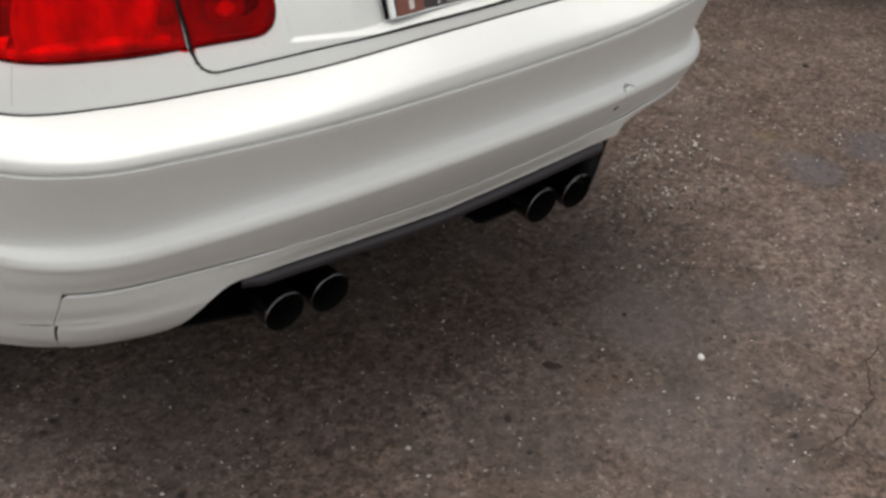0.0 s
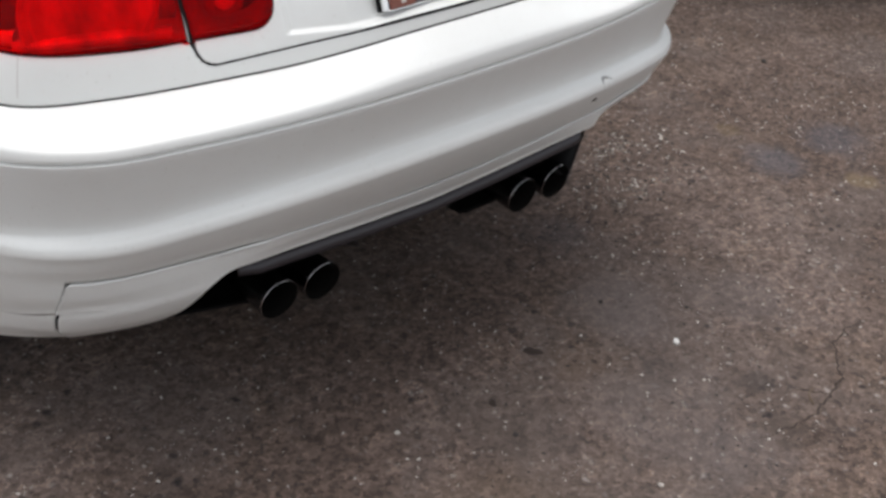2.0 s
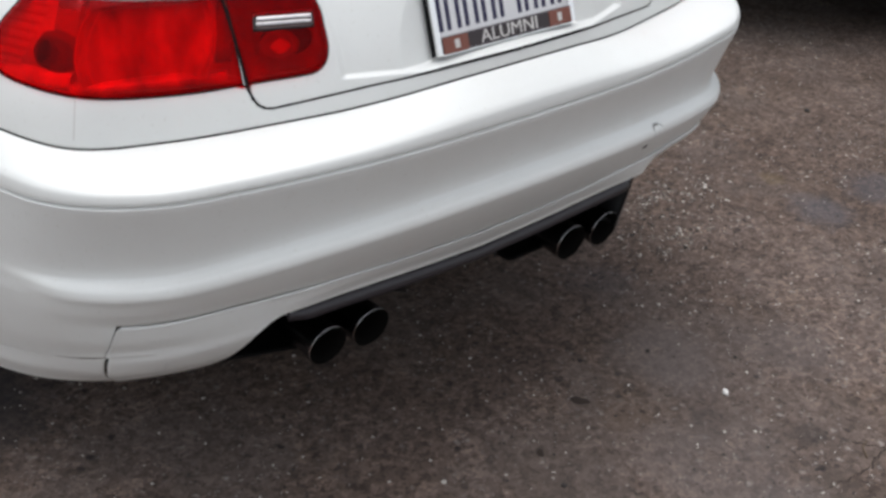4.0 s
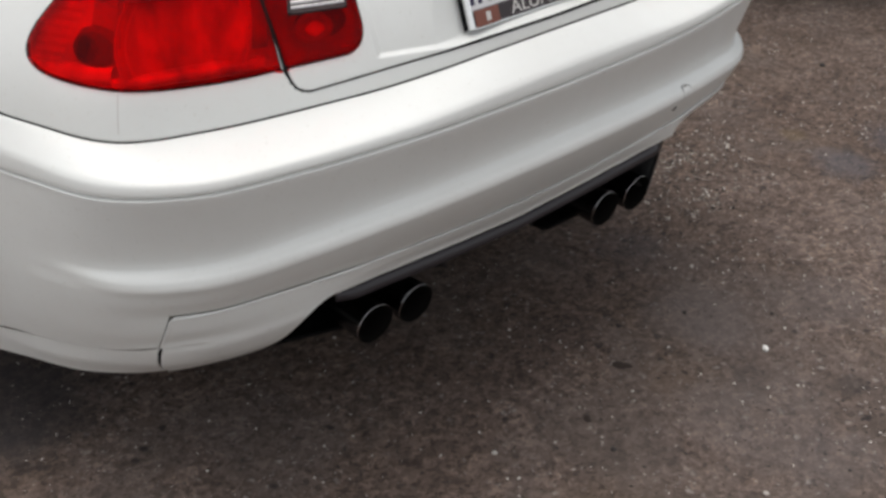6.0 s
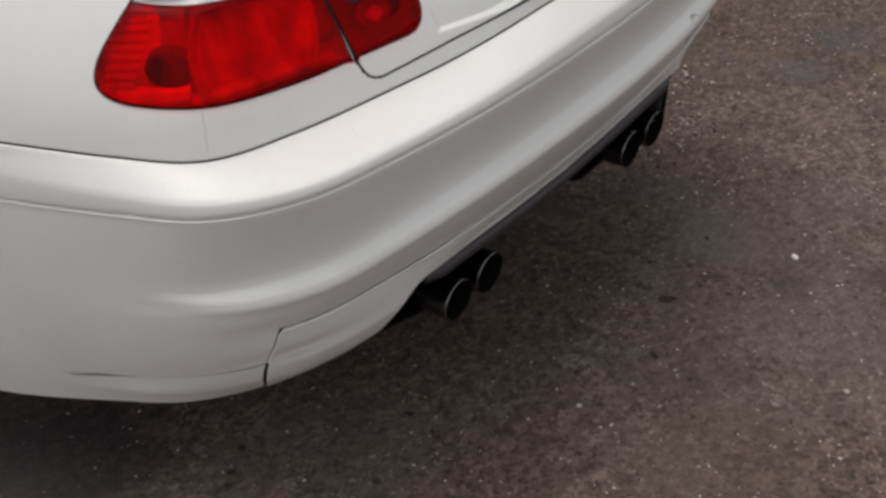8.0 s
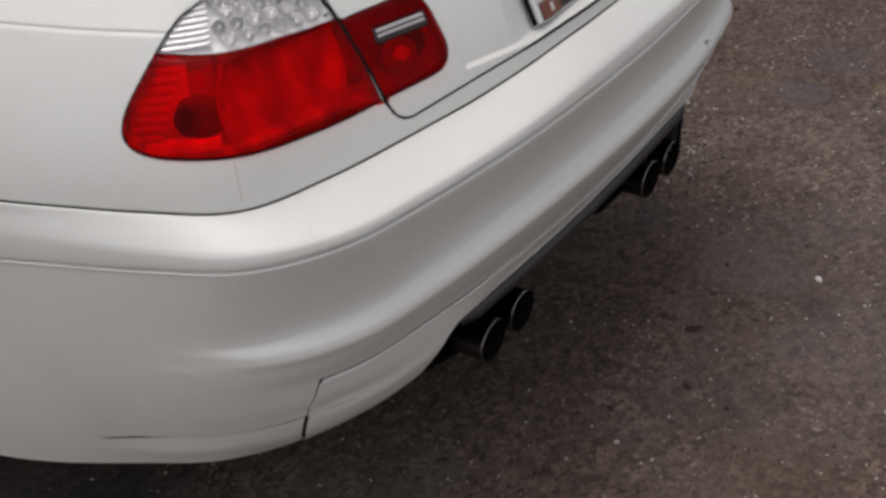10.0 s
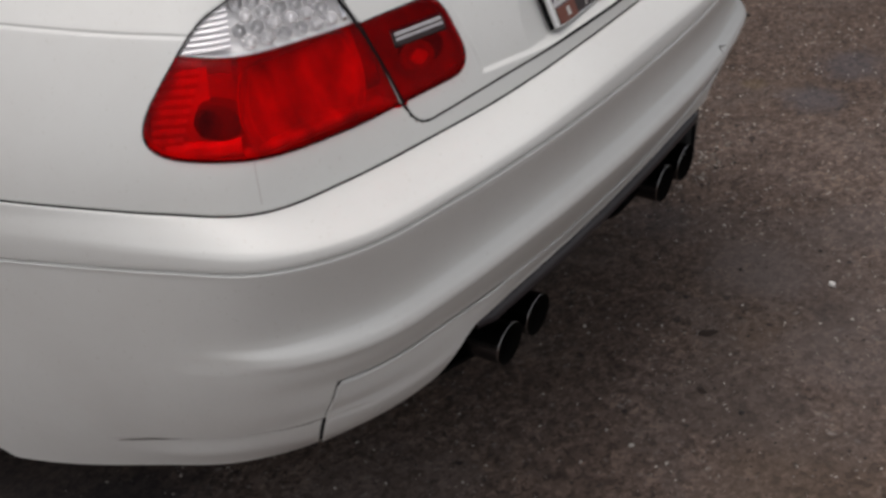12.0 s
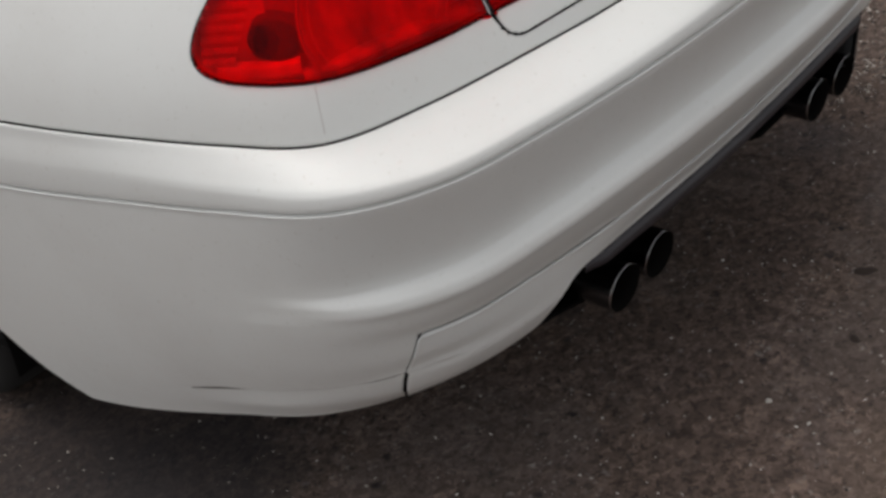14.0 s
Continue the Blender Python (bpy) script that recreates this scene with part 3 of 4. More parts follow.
def trimmed(deg, z, dist, keep_outside=True):
    """A grid in (degrees, height) trimmed along dist = 0, its nearest points pulled onto the edge. Returns degrees, heights and faces."""
    rows, cols = deg.shape
    d = dist(deg.ravel(), z.ravel())
    sd = d.reshape(rows, cols)
    pull = np.zeros((rows, cols), bool)
    for ax in (0, 1):
        a, b = (sd[:-1], sd[1:]) if ax == 0 else (sd[:, :-1], sd[:, 1:])
        cross = a * b < 0
        na = cross & (np.abs(a) <= np.abs(b))
        nb = cross & ~na
        if ax == 0:
            pull[:-1] |= na
            pull[1:] |= nb
        else:
            pull[:, :-1] |= na
            pull[:, 1:] |= nb
    pull = pull.ravel()
    pd, pz = deg.ravel().copy(), z.ravel().copy()
    for _ in range(3):
        e = 1e-4
        x, y = pd[pull], pz[pull]
        v = dist(x, y)
        gx, gy = (dist(x + e / ARC, y) - v) / e, (dist(x, y + e) - v) / e
        g2 = np.maximum(gx * gx + gy * gy, 0.2)
        pd[pull] -= v * gx / g2 / ARC
        pz[pull] -= v * gy / g2
    d[pull] = 0
    faces = []
    for q in grid_faces(rows, cols):
        v = [d[k] for k in q]
        m = sum(v) / 4
        if (m > 1e-7) == keep_outside and abs(m) > 1e-7:
            faces.append(q)
    return pd, pz, faces


def build_body(car):
    # quarter panels and the lip under the lid, one pressing
    deg = np.unique(np.r_[np.linspace(-104, -62, 70), np.linspace(-62, 62, 497), np.linspace(62, 104, 70)])
    f = np.unique(np.r_[np.linspace(0, 0.95, 58), np.linspace(0.95, 1.05, 31), np.linspace(1.05, 1.42, 16)])
    a = np.radians(deg)
    _, zg = line("gap", a)
    zc = crease_height(a)
    z = zg[None] - 0.0018 + f[:, None] * (zc - zg)[None]
    dg = np.repeat(deg[None], len(f), 0)

    def away(x, y):
        d = lid_distance(x, y, -0.0013)
        p = np.stack([x * ARC, y], -1)
        for s in (-1, 1):
            lp = LOOPS[s][0] * (ARC, 1)
            d = np.minimum(d, loop_distance(p, lp) + 0.0005)
        return d

    pd, pz, faces = trimmed(dg, z, away)
    aa = np.radians(pd)
    rr = body_radius(aa, pz)
    wide = ease(np.abs(pd), 50, 56)
    rr = rr - 0.0028 * np.exp(-(((pz - crease_height(aa)) / 0.0022) ** 2)) * wide
    rr = rr - 0.25 * np.maximum(pz - crease_height(aa), 0) * wide
    v = place(aa, rr, pz)
    body = link_mesh("rear_quarter_body", v, faces, WHITE, car, label="white rear quarter panels with a shoulder crease")
    solid(body, 0.006)
    # the faint upright joint of the wing below each lamp
    for sgn in (-1, 1):
        zz = np.linspace(0.752, 0.806, 14)
        q = [on_body(np.full(14, (WING_JOINT + off) * sgn), zz, out) for off, out in ((-0.055, 0.0001), (-0.03, 0.0005), (0.03, 0.0005), (0.055, 0.0001))]
        outward(link_mesh("wing_joint", np.array(q).reshape(-1, 3), grid_faces(4, 14), JOINT_GREY, body))
    return body


PLATE_Y, PLATE_SLOPE = -0.040, 0.36


def recess_share(x, z):
    """Share of the flat, sunken panel behind the number plate."""
    lo = np.maximum(lid_bottom(x) + 0.0015, 0.798)
    return (1 - ease(np.abs(x), 0.308, 0.320)) * ease(z, lo, lo + 0.005)


def build_lid(car):
    deg = np.linspace(-38.5, 38.5, 320)
    z = np.unique(np.r_[np.linspace(0.755, 0.85, 90), np.linspace(0.85, 1.022, 60)])
    dg, zz = np.meshgrid(deg, z)

    def away(x, y):
        d = lid_distance(x, y, 0.0013)
        p = np.stack([x * ARC, y], -1)
        for s in (-1, 1):
            d = np.maximum(d, -(loop_distance(p, LOOPS[s][1] * (ARC, 1)) + 0.0005))
        return d

    pd, pz, faces = trimmed(dg, zz, away, keep_outside=False)
    aa = np.radians(pd)
    rr = body_radius(aa, pz)
    x = rr * np.sin(aa)
    flat = (PIVOT - PLATE_Y - PLATE_SLOPE * (pz - 0.80)) / np.cos(aa)
    k = recess_share(x, pz)
    rr = rr + k * (np.minimum(flat, rr - 0.009) - rr)
    lid = link_mesh("boot_lid", place(aa, rr, pz), faces, WHITE, car, label="white boot lid with a recessed plate panel")
    solid(lid, 0.008)
    # the dark shut line down each side of the lid and along its foot
    edge, rad = 0.4535, 0.030
    path = [(edge, z) for z in np.linspace(1.0, float(lid_bottom(edge)) + rad, 50)]
    for t in np.linspace(math.pi / 2, 0, 16)[1:]:
        x = edge - rad + rad * math.sin(t)
        path.append((x, float(lid_bottom(x)) + rad - rad * math.cos(t)))
    path += [(x, float(lid_bottom(x))) for x in np.linspace(edge - rad, 0, 60)[1:]]
    path = np.array(path)
    path = np.vstack([path, path[-2::-1] * (-1, 1)])
    d = np.gradient(path, axis=0)
    nrm = np.stack([-d[:, 1], d[:, 0]], -1) / np.hypot(*d.T)[:, None]
    wide = ease(path[:, 1], 0.788, 0.802)
    half = 0.0012 + 0.0014 * wide
    path = path + np.stack([np.sign(path[:, 0]) * 0.003 * wide, 0 * wide], -1)
    rows = []
    for off in (-1, 1):
        q = path + off * half[:, None] * nrm
        a = np.arcsin(q[:, 0] / 0.79)
        for _ in range(6):
            a = np.arcsin(np.clip(q[:, 0] / body_radius(a, q[:, 1]), -1, 1))
        rows.append(place(a, body_radius(a, q[:, 1]) + 0.0009, q[:, 1]))
    outward(link_mesh("lid_seal", np.array(rows).reshape(-1, 3), grid_faces(2, len(path)), SEAL, lid))
    return lid


def shell(loop, out, bulge, rings=9, sink=False):
    """A domed sheet over a loop of (degrees, height), lying on the body."""
    c = loop.mean(0)
    verts, faces = [], []
    n = len(loop)
    fs = [1.0, 0.985, 0.965, 0.93, 0.86, 0.74, 0.56, 0.36, 0.16]
    hs = [0.0, 0.45, 0.68, 0.84, 0.93, 0.97, 0.99, 1.0, 1.0]
    for fk, hk in zip(fs, hs):
        q = c + (loop - c) * fk
        verts.extend(on_body(q[:, 0], q[:, 1], out + bulge * hk))
    verts.append(on_body(c[0], c[1], out + bulge))
    for k in range(len(fs) - 1):
        for j in range(n):
            faces.append((k * n + j, k * n + (j + 1) % n, (k + 1) * n + (j + 1) % n, (k + 1) * n + j))
    k = len(fs) - 1
    for j in range(n):
        faces.append((k * n + j, k * n + (j + 1) % n, (k + 1) * n))
    return verts, faces


def lamp_rim(name, whole, side, car, label):
    """The black seal round a lamp, which carries the lamp's pieces."""
    c = whole.mean(0)
    verts, faces = [], []
    n = len(whole)
    d = (whole - c) * (ARC, 1)
    t = np.roll(d, -1, 0) - np.roll(d, 1, 0)
    nrm = np.stack([t[:, 1], -t[:, 0]], -1) / np.hypot(*t.T)[:, None]
    nrm *= np.sign((nrm * d).sum(1))[:, None]
    for grow, o in ((0.0010, -0.006), (0.0008, 0.0003), (0.0003, 0.0009), (-0.0005, 0.0011), (-0.0010, 0.0005), (-0.0012, -0.006)):
        q = (d + grow * nrm) / (ARC, 1) + c
        verts.extend(on_body(q[:, 0] * side, q[:, 1], o))
    for k in range(5):
        for j in range(n):
            faces.append((k * n + j, k * n + (j + 1) % n, (k + 1) * n + (j + 1) % n, (k + 1) * n + j))
    return link_mesh(name, verts, faces, SEAL, car, label=label)


def tail_lamp(car, side):
    """One rear lamp cluster: the outer unit on the wing and the inner one on the lid."""
    outer = smooth_loop(LAMP_OUTER, 140)
    inner = smooth_loop(LAMP_INNER, 96)
    wing_unit = lamp_rim("tail_lamp", outer, side, car, "red and clear tail lamp with a black seal")
    lid_unit = lamp_rim("boot_lamp", inner, side, car, "dark red lamp with a clear reversing strip")

    def divide(d):
        return 0.9195 + 0.00006 * np.maximum(d - 38, 0) ** 2 + 0.0002 * np.maximum(d - 38, 0)

    def clip_loop(loop, upper):
        """The part of a loop above or below the dividing line, closed along it."""
        gap = 0.0006 if upper else -0.0006
        keep = (loop[:, 1] > divide(loop[:, 0]) + gap) == upper
        start = next(k for k in range(len(loop)) if keep[k] and not keep[k - 1])
        run = np.roll(loop, -start, 0)[np.roll(keep, -start)]
        d = np.linspace(run[-1, 0], run[0, 0], 40)
        return np.vstack([run, np.stack([d, divide(d) + gap], -1)])

    flip = np.array([side, 1.0])
    for unit, loops, names in ((wing_unit, (clip_loop(outer, False), clip_loop(outer, True)), ("red_lens", "clear_lens")), (lid_unit, (inner,), ("red_lens",))):
        for loop, name in zip(loops, names):
            v, f = shell(loop * flip, -0.0012, 0.0085)
            lens = outward(link_mesh(name, v, f, RED_LENS if name == "red_lens" else CLEAR_LENS, unit))
            solid(lens, 0.0022)
            lens.visible_shadow = False
            # bowl behind it
            v, f = shell(loop * flip, -0.004, -0.016 if name == "clear_lens" else -0.030)
            outward(link_mesh("reflector_bowl", v, f, SILVER if name == "clear_lens" else RED_INNER if unit is wing_unit else DEEP_RED, unit))

    def slab(name, d0, d1, z0, z1, o0, o1, mat, unit, round_to=0.0):
        """A low block between two angles and heights, following the body."""
        ds = np.linspace(d0, d1, 14)
        prof = [(z0, o0), (z0 + 0.15 * (z1 - z0), o1 - 0.1 * (o1 - o0)), (z0 + 0.35 * (z1 - z0), o1), (z1 - 0.35 * (z1 - z0), o1), (z1 - 0.15 * (z1 - z0), o1 - 0.1 * (o1 - o0)), (z1, o0)]
        q = np.array([on_body(ds * side, np.full(14, zz), oo) for zz, oo in prof])
        ob = link_mesh(name, q.reshape(-1, 3), grid_faces(6, 14), mat, unit)
        return outward(ob)

    # red part: horizontal ribs at the outer end, a pocket with its shade painted in darker reds, a round bowl
    for k in range(9):
        z0 = 0.834 + 0.0112 * k
        slab("rib", 55.5 - 0.32 * k, min(58.4, 58.6 - 0.35 * max(k - 3, 0)), z0, z0 + 0.0092, -0.015, -0.0112, BOWL_RED, wing_unit)
    def dish(name, c, half_d, half_z, o0, o1, mat, unit, power=2.6, tilt=0.0):
        """A smooth oval mound or hollow, turned by tilt degrees."""
        n = 40
        t = np.linspace(0, math.tau, n, endpoint=False)
        ct, st = np.cos(t), np.sin(t)
        dx = np.sign(ct) * np.abs(ct) ** (2 / power) * half_d
        dz = np.sign(st) * np.abs(st) ** (2 / power) * half_z
        dx, dz = dx * math.cos(radians(tilt)) - dz / ARC * math.sin(radians(tilt)), dx * ARC * math.sin(radians(tilt)) + dz * math.cos(radians(tilt))
        fs, hs = (1.0, 0.94, 0.84, 0.68, 0.45, 0.2), (0.0, 0.35, 0.68, 0.88, 0.97, 1.0)
        verts, faces = [], []
        for f, h in zip(fs, hs):
            verts.extend(on_body((c[0] + dx * f) * side, c[1] + dz * f, o0 + (o1 - o0) * h))
        verts.append(on_body(c[0] * side, c[1], o1))
        for k in range(len(fs) - 1):
            for j in range(n):
                faces.append((k * n + j, k * n + (j + 1) % n, (k + 1) * n + (j + 1) % n, (k + 1) * n + j))
        k = len(fs) - 1
        for j in range(n):
            faces.append((k * n + j, k * n + (j + 1) % n, (k + 1) * n))
        return outward(link_mesh(name, verts, faces, mat, unit))

    slab("rib_backing", 52.6, 58.3, 0.832, 0.934, -0.022, -0.0128, BOWL_RED, wing_unit)
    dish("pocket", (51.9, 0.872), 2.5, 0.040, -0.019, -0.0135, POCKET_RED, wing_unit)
    # stacked low ovals, each darker: the pocket's shade put in as colour
    dish("pocket_shade_outer", (52.2, 0.863), 2.5, 0.0285, -0.0155, -0.0124, POCKET_SHADE_MID, wing_unit, 2.4, 8)
    dish("pocket_shade_floor", (52.3, 0.859), 2.3, 0.0225, -0.0146, -0.0116, POCKET_SHADE_DEEP, wing_unit, 2.2, 10)
    dish("pocket_shade_inner", (52.9, 0.858), 1.55, 0.0195, -0.0140, -0.0111, POCKET_SHADE_BROWN, wing_unit, 2.0, 12)
    dish("pocket_shade", (53.2, 0.859), 0.85, 0.0170, -0.0135, -0.0107, POCKET_SHADE_DARK, wing_unit, 2.0, 14)
    slab("pocket_wall", 49.7, 50.3, 0.836, 0.926, -0.020, -0.009, DEEP_RED, wing_unit)
    slab("sill", 50.4, 57.2, 0.814, 0.836, -0.02, -0.010, RED_INNER, wing_unit)
    slab("lower_reflector", 36.4, 50.3, 0.8035, 0.823, -0.024, -0.0075, BOWL_RED, wing_unit)
    c = (43.9, 0.868)
    ring = []
    for k in range(96):
        t = math.tau * k / 96
        ring.append((c[0] + 0.094 / ARC * math.cos(t), c[1] + 0.094 * math.sin(t)))
    ring = np.array(ring)
    verts, faces = [], []
    levels = ((1.0, -0.007), (0.97, -0.009), (0.93, -0.0125), (0.88, -0.016), (0.82, -0.0188), (0.75, -0.021), (0.66, -0.023), (0.57, -0.0243), (0.48, -0.0252), (0.40, -0.0257), (0.32, -0.026), (0.24, -0.026), (0.10, -0.0262), (0.01, -0.0262))
    for fk, o in levels:
        q = np.array(c) + (ring - c) * fk
        q[:, 1] = np.clip(q[:, 1], 0.811, 0.916)
        flute = 0.0011 * np.sin(q[:, 0] * 4.6) * min(1.0, 3 * (1 - fk)) + 0.0008 * np.sin(q[:, 0] * 1.9 + 70 * q[:, 1])
        verts.extend(on_body(q[:, 0] * side, q[:, 1], o + flute))
    for k in range(len(levels) - 1):
        for j in range(96):
            faces.append((k * 96 + j, k * 96 + (j + 1) % 96, (k + 1) * 96 + (j + 1) % 96, (k + 1) * 96 + j))
    outward(link_mesh("bulb_bowl", verts, faces, BOWL_RED, wing_unit))
    for size in (1.035, 0.90):
        verts, faces = [], []
        bands = ((size + 0.016, -0.0105 if size > 1 else -0.0165), (size, -0.0055 if size > 1 else -0.0125), (size - 0.016, -0.0105 if size > 1 else -0.0165))
        for fk, o in bands:
            q = np.array(c) + (ring - c) * fk
            q[:, 1] = np.clip(q[:, 1], 0.813, 0.915)
            verts.extend(on_body(q[:, 0] * side, q[:, 1], o))
        for k in range(2):
            for j in range(96):
                faces.append((k * 96 + j, k * 96 + (j + 1) % 96, (k + 1) * 96 + (j + 1) % 96, (k + 1) * 96 + j))
        outward(link_mesh("bowl_ring", verts, faces, RED_INNER, wing_unit))
    slab("end_panel", 36.0, 37.7, 0.832, 0.912, -0.02, -0.010, DEEP_RED, wing_unit)
    # clear part: ribs outboard and rows of round diodes
    for k in range(8):
        z0 = 0.9405 + 0.0066 * k
        slab("clear_rib", 50.0, 54.6 - 0.42 * k, z0, z0 + 0.0050, -0.010, -0.003, DIODE, wing_unit)
    for row in range(5):
        for k in range(7):
            d = 39.6 + 1.72 * k + (0.8 if row % 2 else 0.0)
            zz = float(divide(np.array(d))) + 0.012 + 0.0145 * row
            if d > 49.5 or zz > 0.99:
                continue
            p0 = on_body(d * side, zz, -0.008)
            n = Vector((p0[0] + 0.2 * math.sin(7 * k + row), p0[1] - PIVOT, 0.62 + 0.25 * math.cos(5 * k + 3 * row))).normalized()
            turn = Matrix.Translation(p0) @ n.to_track_quat("Z", "Y").to_matrix().to_4x4()
            bm = bmesh.new()
            rings = [(0.0112, 0.003), (0.0104, 0.0042), (0.0080, -0.003), (0.0046, -0.009), (0.0034, 0.001), (0.0022, 0.0035), (0.0008, 0.0045)]
            loops = [[bm.verts.new(turn @ Vector((r * math.cos(j * math.tau / 6 + k + 2 * row), r * math.sin(j * math.tau / 6 + k + 2 * row), h))) for j in range(6)] for r, h in rings]
            for l0, l1 in zip(loops, loops[1:]):
                for j in range(6):
                    bm.faces.new((l0[j], l0[(j + 1) % 6], l1[(j + 1) % 6], l1[j]))
            bm.faces.new(loops[-1])
            part("diode_cup", bm, CUP, wing_unit)
    slab("chrome_edge", 37.9, 38.4, 0.925, 0.96, -0.006, -0.001, CHROME, wing_unit)
    # inner unit: clear reversing strip and a bulb
    for k in range(3):
        z0 = 0.877 + 0.0062 * k
        slab("reverse_rib", 27.2, 33.3, z0, z0 + 0.0050, 0.0065, 0.0098, STRIP_CHROME if k != 0 else SMOKED_STRIP, lid_unit)
    slab("reverse_bezel", 26.9, 33.7, 0.8745, 0.8985, 0.004, 0.0078, SMOKED_STRIP, lid_unit)
    # dark bowl and mid-red ring paint a glow fading out round the bulb
    dish("bulb_bowl", (29.9, 0.853), 3.1, 0.023, -0.026, -0.020, POCKET_SHADE_BROWN, lid_unit, 2.0)
    dish("bulb_glow", (30.8, 0.847), 2.3, 0.0205, -0.021, -0.0135, DEEP_RED, lid_unit, 2.0)
    dish("bulb", (30.7, 0.848), 1.3, 0.0115, -0.019, -0.0085, RED_INNER, lid_unit, 1.5)


# ---- diffuser, exhaust, plate, wheels ----
def build_diffuser(car):
    a = np.radians(np.linspace(-30.3, 29.3, 160))
    rs, zs = line("seam", a)
    x = np.abs(rs * np.sin(a))
    r0 = line("crease", a)[0] + 0.001
    z0 = zs - valance_drop(x) + 0.004
    r0 = r0 - 0.012 * ease(np.degrees(np.abs(a)), 27.5, 30.3)
    rows = [(r0 - 0.026, z0 + 0.004), (r0 - 0.022, z0 - 0.004), (r0 - 0.016, z0 - 0.0065), (r0 - 0.006, z0 - 0.010), (r0 + 0.002, z0 - 0.0155), (r0 + 0.005, z0 - 0.022), (r0 + 0.004, z0 - 0.029), (r0 - 0.001, z0 - 0.0335), (r0 - 0.012, z0 - 0.035), (r0 - 0.16, z0 - 0.037)]
    q = place(a[None], np.array([p[0] for p in rows]), np.array([p[1] for p in rows]))
    strip = link_mesh("diffuser_strip", q.reshape(-1, 3), [f[::-1] for f in grid_faces(*q.shape[:2])], STRIP_PLASTIC, car, label="satin black strip under the valance")
    solid(strip, 0.003)
    # the strip turns down beside the outer tail pipe
    for sgn in (1,):
        s = np.linspace(0, 1, 12)
        mid = 30.9 - 2.6 * s**2
        turn = np.radians(30.0 * sgn)
        r1 = line("crease", np.array([turn]))[0][0] - 0.004 - 0.018 * s
        z1 = line("seam", np.array([turn]))[1][0] - valance_drop(0.37) - 0.001 - 0.108 * s
        cols = [place(np.radians(mid - 0.55) * sgn, r1, z1), place(np.radians(mid + 0.45) * sgn, r1, z1), place(np.radians(mid + 0.6) * sgn, r1 - 0.008, z1), place(np.radians(mid + 0.6) * sgn, r1 - 0.06, z1)]
        solid(outward(link_mesh("strip_end", np.array(cols).reshape(-1, 3), grid_faces(4, 12), BLACK_PLASTIC, strip)), 0.003)
    # a black moulded scoop round each pair of tail pipes, its mouth following the white edge
    for sgn in (-1, 1):
        n = 60
        s = np.linspace(0, 1, n)
        ang = np.radians(np.interp(s, [0, 0.12, 0.35, 1.0], [9.5, 11.0, 22.0, 37.0])) * sgn
        rc, _ = line("crease", ang)
        rl, zl = line("lip", ang)
        _, zs = line("seam", ang)
        x = np.abs(rc * np.sin(ang))
        k = ease(-x, -0.626, -0.436)
        edge = (1 - k) * (zl + 0.006) + k * (zs - valance_drop(x) - 0.002)
        edge = edge - 0.10 * (1 - ease(s, 0.0, 0.16))
        rad = rl + (rc - rl) * np.clip((edge - zl) / 0.10, 0, 1) - 0.006
        mouth = place(ang, rad, edge)
        mid = np.array([sgn * 0.293, 0.10, 0.325])
        rows = [mouth]
        for f, dy in ((0.04, 0.012), (0.14, 0.035), (0.32, 0.075), (0.46, 0.11), (0.62, 0.125), (0.80, 0.13), (0.97, 0.13)):
            p = mouth + (mid - mouth) * np.array([f, 0.0, f])
            p[:, 1] = mouth[:, 1] + (0.13 - mouth[:, 1]) * min(1.0, dy / 0.13)
            rows.append(p)
        q = np.array(rows)
        scoop = link_mesh("exhaust_scoop", q.reshape(-1, 3), grid_faces(len(rows), n), BLACK_PLASTIC, car, label="black plastic scoop round the tail pipes")
        solid(scoop, 0.002, 0.0)
        xs = np.linspace(0.165, 0.45 if sgn > 0 else 0.535, 30)
        front = 0.040 + 0.34 * np.maximum(xs - 0.34, 0)
        floor = [np.stack([sgn * xs, front + (0.40 - front) * s, np.full(30, 0.276 - 0.014 * s + 0.012 * (s == 0))], -1) for s in (0.0, 0.06, 0.4, 1.0)]
        solid(link_mesh("scoop_floor", np.array(floor).reshape(-1, 3), grid_faces(4, 30), UNDERSIDE, car), 0.006, 0.0)
        bm = bmesh.new()
        wide = 0.052 if sgn > 0 else 0.115
        rounded_box(bm, (wide, 0.12, 0.12), (sgn * (0.385 + wide / 2), 0.215, 0.325), 0.012, segments=3)
        part("scoop_fin", bm, UNDERSIDE, car)


